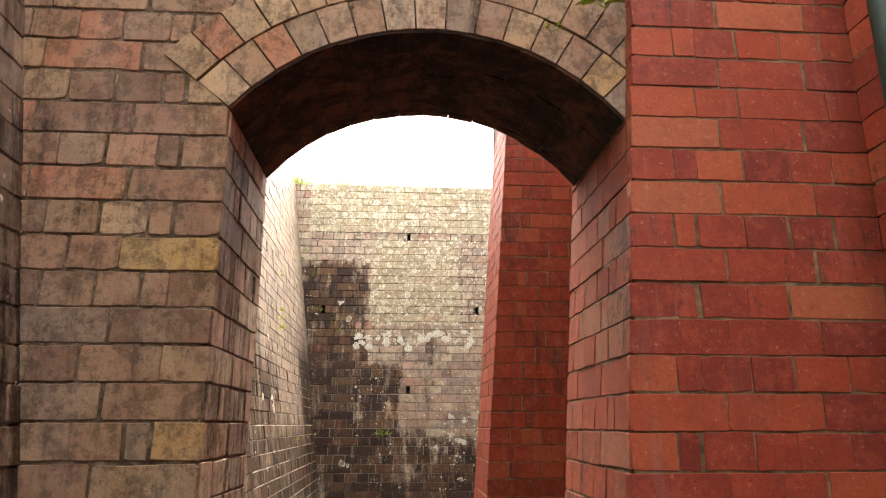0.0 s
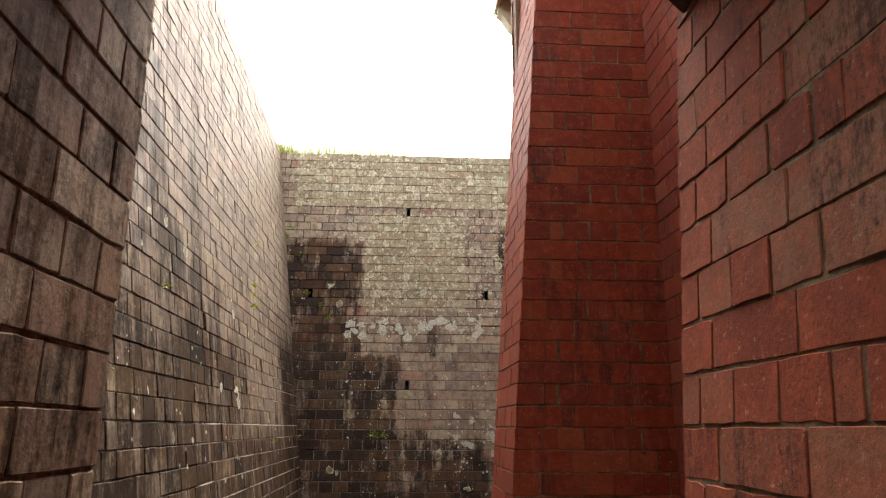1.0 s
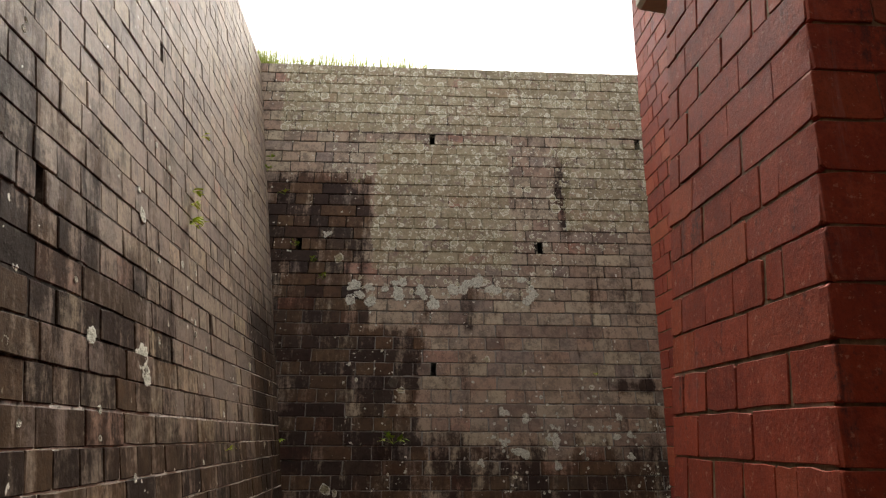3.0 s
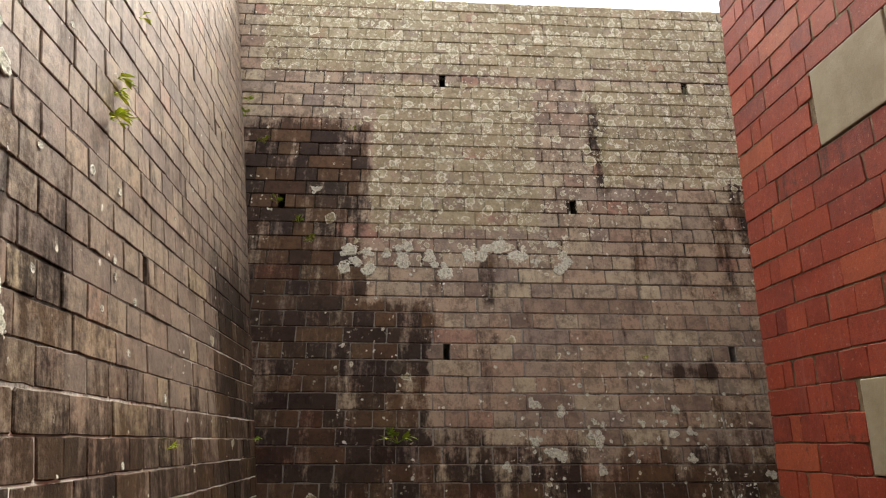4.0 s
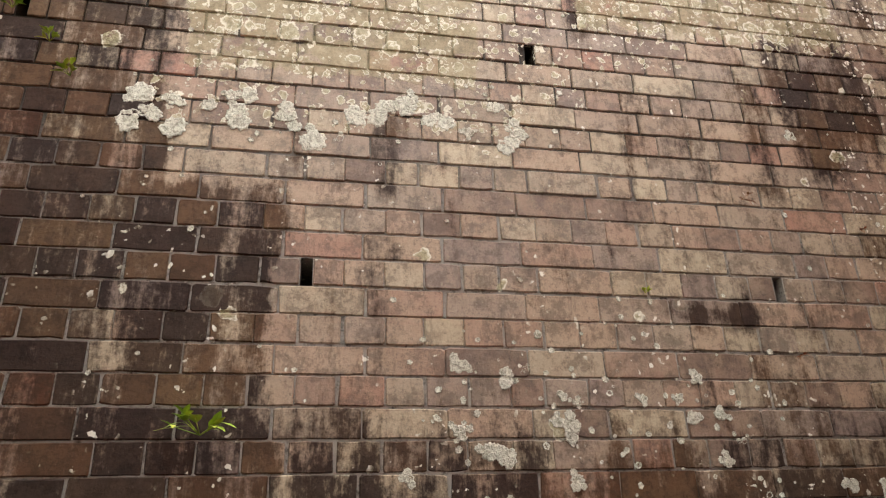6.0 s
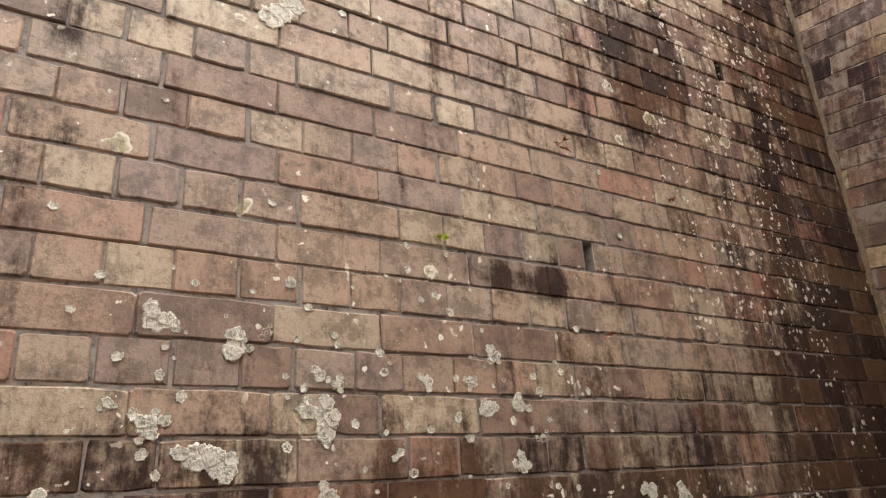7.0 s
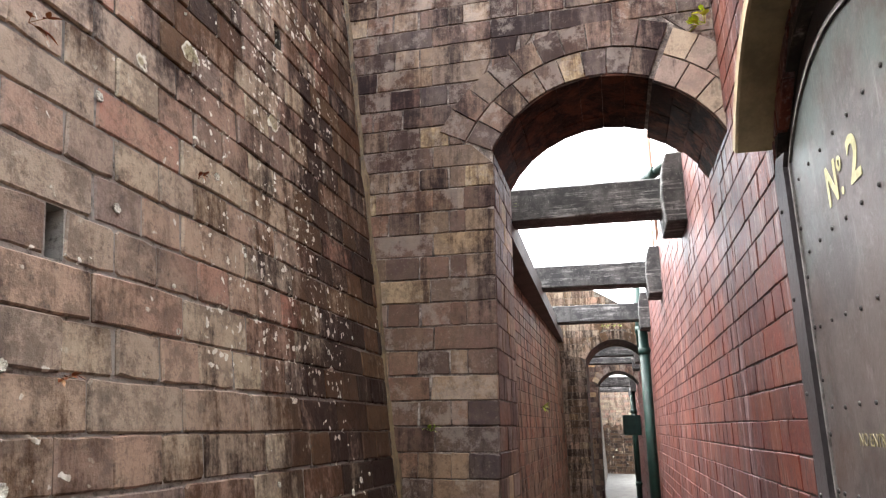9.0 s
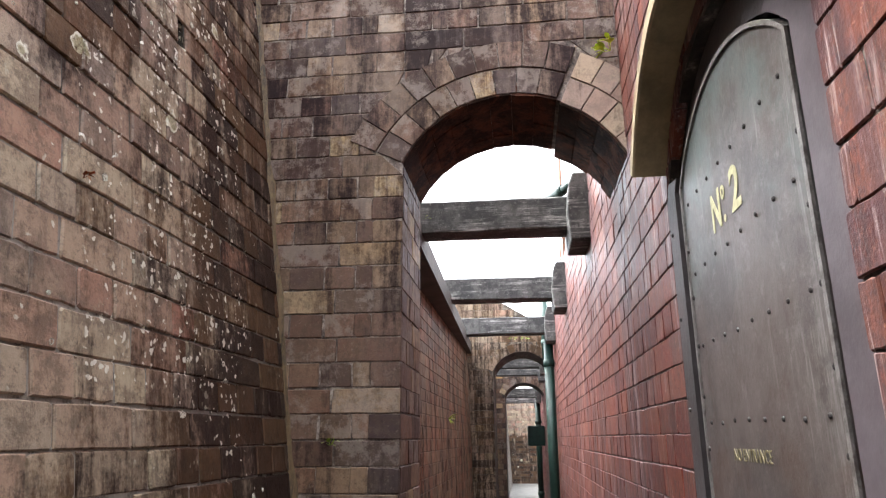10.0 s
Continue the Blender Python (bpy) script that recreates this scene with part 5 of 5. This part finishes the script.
def weed(at, out, size, count, seed, label, material=None, hang=0.0):
    """A tuft of leaves growing out of a joint at a place, out along a direction."""
    r = random.Random(seed)
    ob = empty("weed", at, label=label, category="plant", group="weeds in the wall joints")
    out = Vector(out)
    side = out.cross(Vector((0, 0, 1)))
    for i in range(count):
        a = r.uniform(-1.25, 1.25)
        way = (out * r.uniform(0.5, 1.0) + side * math.sin(a) * 1.1 + Vector((0, 0, math.cos(a) * 0.9 - hang))).normalized()
        reach = size * r.uniform(0.25, 0.6)
        tip = way * reach
        part("stem", tube((0, 0, 0), tip, size * 0.012, 5, size * 0.008), material or leaf_green, ob)
        for k in range(3):
            bend = (way + side * r.uniform(-0.9, 0.9) + Vector((0, 0, r.uniform(-0.5, 0.5)))).normalized()
            blade = bmesh.new()
            leaf(blade, tip * r.uniform(0.6, 1.0), bend, size * r.uniform(0.25, 0.5), size * r.uniform(0.11, 0.2), r.uniform(0.1, 0.5))
            part("leaf", blade, material or leaf_green, ob)
    return ob


def on_north(x, z, out=0.0):
    return north.at((x + 1.45), z, out)


def on_west(y, z, out=0.0):
    return west.at(y + 3.0, z, out)


FRESH = "small bright green weed rooted in a brick joint"
for i, (x, z, s, c) in enumerate(((-0.09, 1.40, 0.14, 8), (-0.805, 2.724, 0.08, 6), (-0.673, 2.607, 0.07, 5), (-0.592, 2.484, 0.08, 5), (-0.912, 3.12, 0.08, 5),
                                  (-1.053, 3.312, 0.07, 5), (-1.041, 3.415, 0.07, 5), (-0.40, 3.23, 0.05, 4), (-0.809, 1.411, 0.08, 6))):
    weed(on_north(x, z, 0.004), (0, -1, 0), s, c, 100 + i, FRESH)
weed(on_north(1.237, 1.838, 0.004), (0, -1, 0), 0.045, 6, 131, "tiny yellow-green flowering weed in a brick joint", leaf_bright)
for i, (y, z, s, c) in enumerate(((5.66, 2.42, 0.065, 7), (5.63, 2.35, 0.06, 6), (5.6, 2.26, 0.08, 9), (3.83, 2.03, 0.06, 5), (5.85, 2.75, 0.06, 3), (6.0, 1.385, 0.06, 4))):
    weed(on_west(y, z, 0.004), (1, 0, 0), s, c, 150 + i, "trailing green weed hanging from the stained wall", leaf_bright, 0.5)
for i, (x, z, s) in enumerate(((1.66, 2.2, 0.055), (2.117, 2.10, 0.05), (1.745, 1.64, 0.045))):
    weed(on_north(x, z, 0.003), (0, -1, 0), s, 4, 170 + i, "dried reddish weed clinging to the wall", dry_leaf, 0.6)
weed((EX - 0.004, 7.247, 1.56), (-1, 0, 0), 0.05, 6, 181, "small dark green fern in a joint of the arch wall")
weed(lane(EX - 0.01, LR + 0.03, 3.0), (-0.7, 0.5, 0.1), 0.10, 7, 182, "bright green fern tuft above the arch shoulder", leaf_bright, 0.5)
weed((0.60, 1.70, 2.60), (-0.5, -0.9, 0), 0.10, 9, 183, "green weed at the shoulder of the brick arch")
weed((0.46, 1.735, 2.545), (0, -1, 0), 0.04, 4, 184, "small green weed at the shoulder of the brick arch")
weed(lane(7.2, 0.665, 1.75), (0, -1, 0), 0.14, 5, 185, "green weed on the lane wall", hang=0.4)
weed(lane(4.75, 0.55, 2.80), (0, -0.6, 0.6), 0.12, 6, 186, "green weed on the concrete ledge")
for i in range(4):
    weed(lane(9.88, -0.1 + i * 0.07, 2.83), (-1, 0, 0), 0.07, 4, 190 + i, "small green weed over the lane arch")


# ---- grass along the wall tops ----
def grass(name, place, count, seed, low, high, label):
    """Blades scattered over a strip; place takes two random numbers."""
    r = random.Random(seed)
    verts, faces = [], []
    for _ in range(count):
        p = place(r.random(), r.random())
        h = r.uniform(low, high) * (1.9 if r.random() < 0.04 else 1.0)
        a = r.uniform(0, 2 * math.pi)
        lean = Vector((math.cos(a), math.sin(a), 0)) * h * r.uniform(0.05, 0.5)
        side = Vector((-math.sin(a), math.cos(a), 0)) * r.uniform(0.0015, 0.004)
        base = len(verts)
        verts += [p - side, p + side, p + lean * 0.35 + Vector((0, 0, h * 0.6)) + side * 0.7, p + lean * 0.35 + Vector((0, 0, h * 0.6)) - side * 0.7, p + lean + Vector((0, 0, h))]
        faces += [(base, base + 1, base + 2, base + 3), (base + 3, base + 2, base + 4)]
    ob = new(name, mesh_of(name, verts, faces, grass_mat))
    return tagged(ob, label, "grass", kind="stuff")


TN = TOP - 0.012
bank = part("earth_bank", prism([(-3.5, on_north(-1.2, TN).y + 0.05, TN - 0.04), (5.0, on_north(-1.2, TN).y + 0.16, TN - 0.04), (5.0, 12, TN - 0.1), (-3.5, 12, TN - 0.1)], (0, 0, 0.03)), soil, None)
tagged(bank, "grassy earth behind the top of the wall", kind="structure")
bank_w = part("earth_bank", prism([(on_west(0, TOP).x - 0.05, -3, TOP - 0.04), (on_west(0, TOP).x - 0.05, 12, TOP - 0.04), (-8, 12, TOP - 0.1), (-8, -3, TOP - 0.1)], (0, 0, 0.03)), soil, None)
tagged(bank_w, "grassy earth behind the top of the wall", kind="structure")
def on_top(x, back):
    """A place on the north wall's top, back metres behind its edge."""
    p = on_north(x, TN)
    return Vector((p.x, p.y + back, TN - 0.015))


grass("grass_tuft", lambda a, b: on_top(-1.25 + 1.25 * a ** 1.9 + 0.03 * math.sin(b * 37), 0.005 + 0.12 * b), 1100, 1, 0.05, 0.21, "pale green grass on top of the wall")
grass("grass_tuft", lambda a, b: on_top(-0.1 + 3.0 * a, 0.005 + 0.08 * b), 520, 2, 0.015, 0.05, "sparse short grass on top of the wall")
grass("grass_tuft", lambda a, b: Vector((on_west(0, TOP).x - 0.01 - 0.08 * b - 0.004 * (4.2 + 3.6 * a), 4.2 + 3.6 * a, TOP - 0.015)), 260, 3, 0.02, 0.07, "sparse short grass on top of the wall")
grass("grass_tuft", lambda a, b: on_top(0.02 + 0.10 * a, 0.02 + 0.05 * b), 45, 4, 0.05, 0.17, "tuft of grass on top of the wall")


# ---- lichen rosettes ----
def rosette(at, out, right, size, seed, flecks=None):
    """A flat crust with a lobed, raised rim; with flecks it is added to those lists of points and faces."""
    r = random.Random(seed)
    up = out.cross(right).normalized()
    k = 44
    ph = [r.uniform(0, 6.28) for _ in range(3)]
    jag = [r.uniform(-0.10, 0.08) for _ in range(k)]
    rows = []
    for s, h in ((0.0, 0.0015), (0.5, 0.0015), (0.74, 0.002), (0.9, 0.0026), (1.0, 0.0002)):
        row = []
        for i in range(k):
            a = 2 * math.pi * i / k
            lobe = 1 + s * (0.10 * math.sin(2 * a + ph[0]) + 0.08 * math.sin(5 * a + ph[1]) + 0.07 * math.sin(9 * a + ph[2]) + jag[i])
            row.append(at + (right * math.cos(a) + up * math.sin(a)) * size * s * lobe + out * (h + (r.uniform(-0.0005, 0.0005) if s > 0.1 else 0)))
        rows.append(row)
    verts = [p for row in rows for p in row]
    faces = [(i * k + j, i * k + (j + 1) % k, (i + 1) * k + (j + 1) % k, (i + 1) * k + j) for i in range(4) for j in range(k)]
    if flecks is not None:
        base = len(flecks[0])
        flecks[0].extend(verts)
        flecks[1].extend(tuple(base + v for v in f) for f in faces)
        return None
    me = bpy.data.meshes.new("lichen")
    me.from_pydata(verts, [], faces)
    me.materials.append(lichen_crust)
    me.materials.append(lichen_rim)
    for i, p in enumerate(me.polygons):
        p.material_index = 1 if i >= 2 * k else 0
        p.use_smooth = True
    me.update()
    ob = new("lichen", me)
    return tagged(ob, "pale grey-green lichen rosette on the brick", "lichen", "lichen on the walls")


r = random.Random(5)
spots = [(0.942, 1.426, 0.048), (0.755, 1.552, 0.036), (0.611, 1.592, 0.042), (0.864, 1.694, 0.024), (0.817, 1.586, 0.02), (0.928, 1.506, 0.025), (0.973, 1.489, 0.017), (0.545, 1.445, 0.019),
         (0.611, 1.407, 0.034), (0.69, 1.354, 0.04), (0.745, 1.34, 0.036), (0.465, 1.284, 0.027), (0.951, 1.276, 0.03), (1.18, 1.503, 0.026), (1.297, 1.504, 0.028), (1.37, 1.567, 0.032),
         (1.349, 1.448, 0.03), (1.431, 1.453, 0.03), (1.494, 1.491, 0.018), (1.423, 1.321, 0.03), (0.843, 2.421, 0.044), (0.775, 2.495, 0.034), (0.247, 2.331, 0.024), (0.06, 2.404, 0.04)]
spots += [(0.678, 2.39, 0.034), (0.481, 2.5, 0.045), (0.411, 2.471, 0.034), (1.925, 2.485, 0.03), (0.675, 1.673, 0.011), (1.251, 1.665, 0.015), (0.624, 1.495, 0.014), (1.212, 1.703, 0.012),
          (1.829, 1.246, 0.036), (1.946, 1.227, 0.04), (1.136, 1.257, 0.012), (0.88, 1.577, 0.012), (-0.587, 2.824, 0.033), (-0.35, 2.38, 0.05), (-0.28, 2.43, 0.04), (-0.1, 2.46, 0.04)]
for i, (x, z, s) in enumerate(spots):
    lobes = 7 if s > 0.026 else 3 if s > 0.016 else 1
    for q in range(lobes):
        a, d = r.uniform(0, 6.28), s * (0.85 * math.sqrt(r.random()) if q else 0.0)
        size = s * (r.uniform(0.20, 0.46) if q else (0.55 if lobes > 1 else 0.72))
        rosette(on_north(x + math.cos(a) * d, z + math.sin(a) * d * 0.9, 0.001 + 0.0003 * q), north.n.normalized(), Vector((1, NS, 0)).normalized(), size, 2000 + 7 * i + q)
for i in range(26):
    rosette(on_north(r.uniform(-0.45, 0.95), r.gauss(2.39, 0.05), 0.002), north.n.normalized(), Vector((1, NS, 0)).normalized(), r.uniform(0.018, 0.04), 800 + i)
flecks_north, flecks_west = ([], []), ([], [])
for i in range(190):
    x = r.uniform(0.5, 1.7) if i % 2 else r.uniform(-0.5, 3.0)
    z = r.gauss(1.42, 0.2) if i % 2 else r.uniform(1.1, 3.6)
    rosette(on_north(x, z, 0.001), north.n.normalized(), Vector((1, NS, 0)).normalized(), r.uniform(0.004, 0.011), 400 + i, flecks_north)
for i in range(46):
    y, z = r.uniform(2.6, 6.6), r.uniform(1.2, 2.6)
    rosette(on_west(y, z, 0.001), west.n.normalized(), Vector((0, 1, 0)), r.uniform(0.005, 0.014), 500 + i, flecks_west)
for y, z, s in ((5.05, 1.671, 0.045), (5.08, 1.62, 0.035), (5.082, 2.123, 0.025), (4.702, 1.686, 0.025), (5.49, 2.065, 0.015)):
    rosette(on_west(y, z, 0.001), west.n.normalized(), Vector((0, 1, 0)), s, int(y * 100))

for (points, quads), label in ((flecks_north, "tiny pale lichen flecks over the leaning wall"), (flecks_west, "tiny pale lichen flecks over the side wall")):
    tagged(new("lichen_flecks", mesh_of("lichen_flecks", points, quads, lichen_rim)), label, "lichen", kind="stuff")


# ---- mossy fillet where the lane arch meets the north wall ----
fil = bmesh.new()
cols = []
fr = random.Random(8)
for i in range(40):
    z = TN * i / 39
    y = NORTH + NS * EX + FB * z
    w = 0.024 + fr.uniform(-0.009, 0.012)
    cols.append([fil.verts.new(p) for p in ((EX - w, y + 0.02, z), (EX - w * 0.45, y - w * 0.4, z), (EX + 0.02, y - w, z))])
for a, b in zip(cols, cols[1:]):
    for k in (0, 1):
        f = fil.faces.new((a[k], a[k + 1], b[k + 1], b[k]))
        f.smooth = True
tagged(part("corner_trim", fil, moss_fillet, None), "mossy mortar fillet down the corner of the walls", kind="structure")
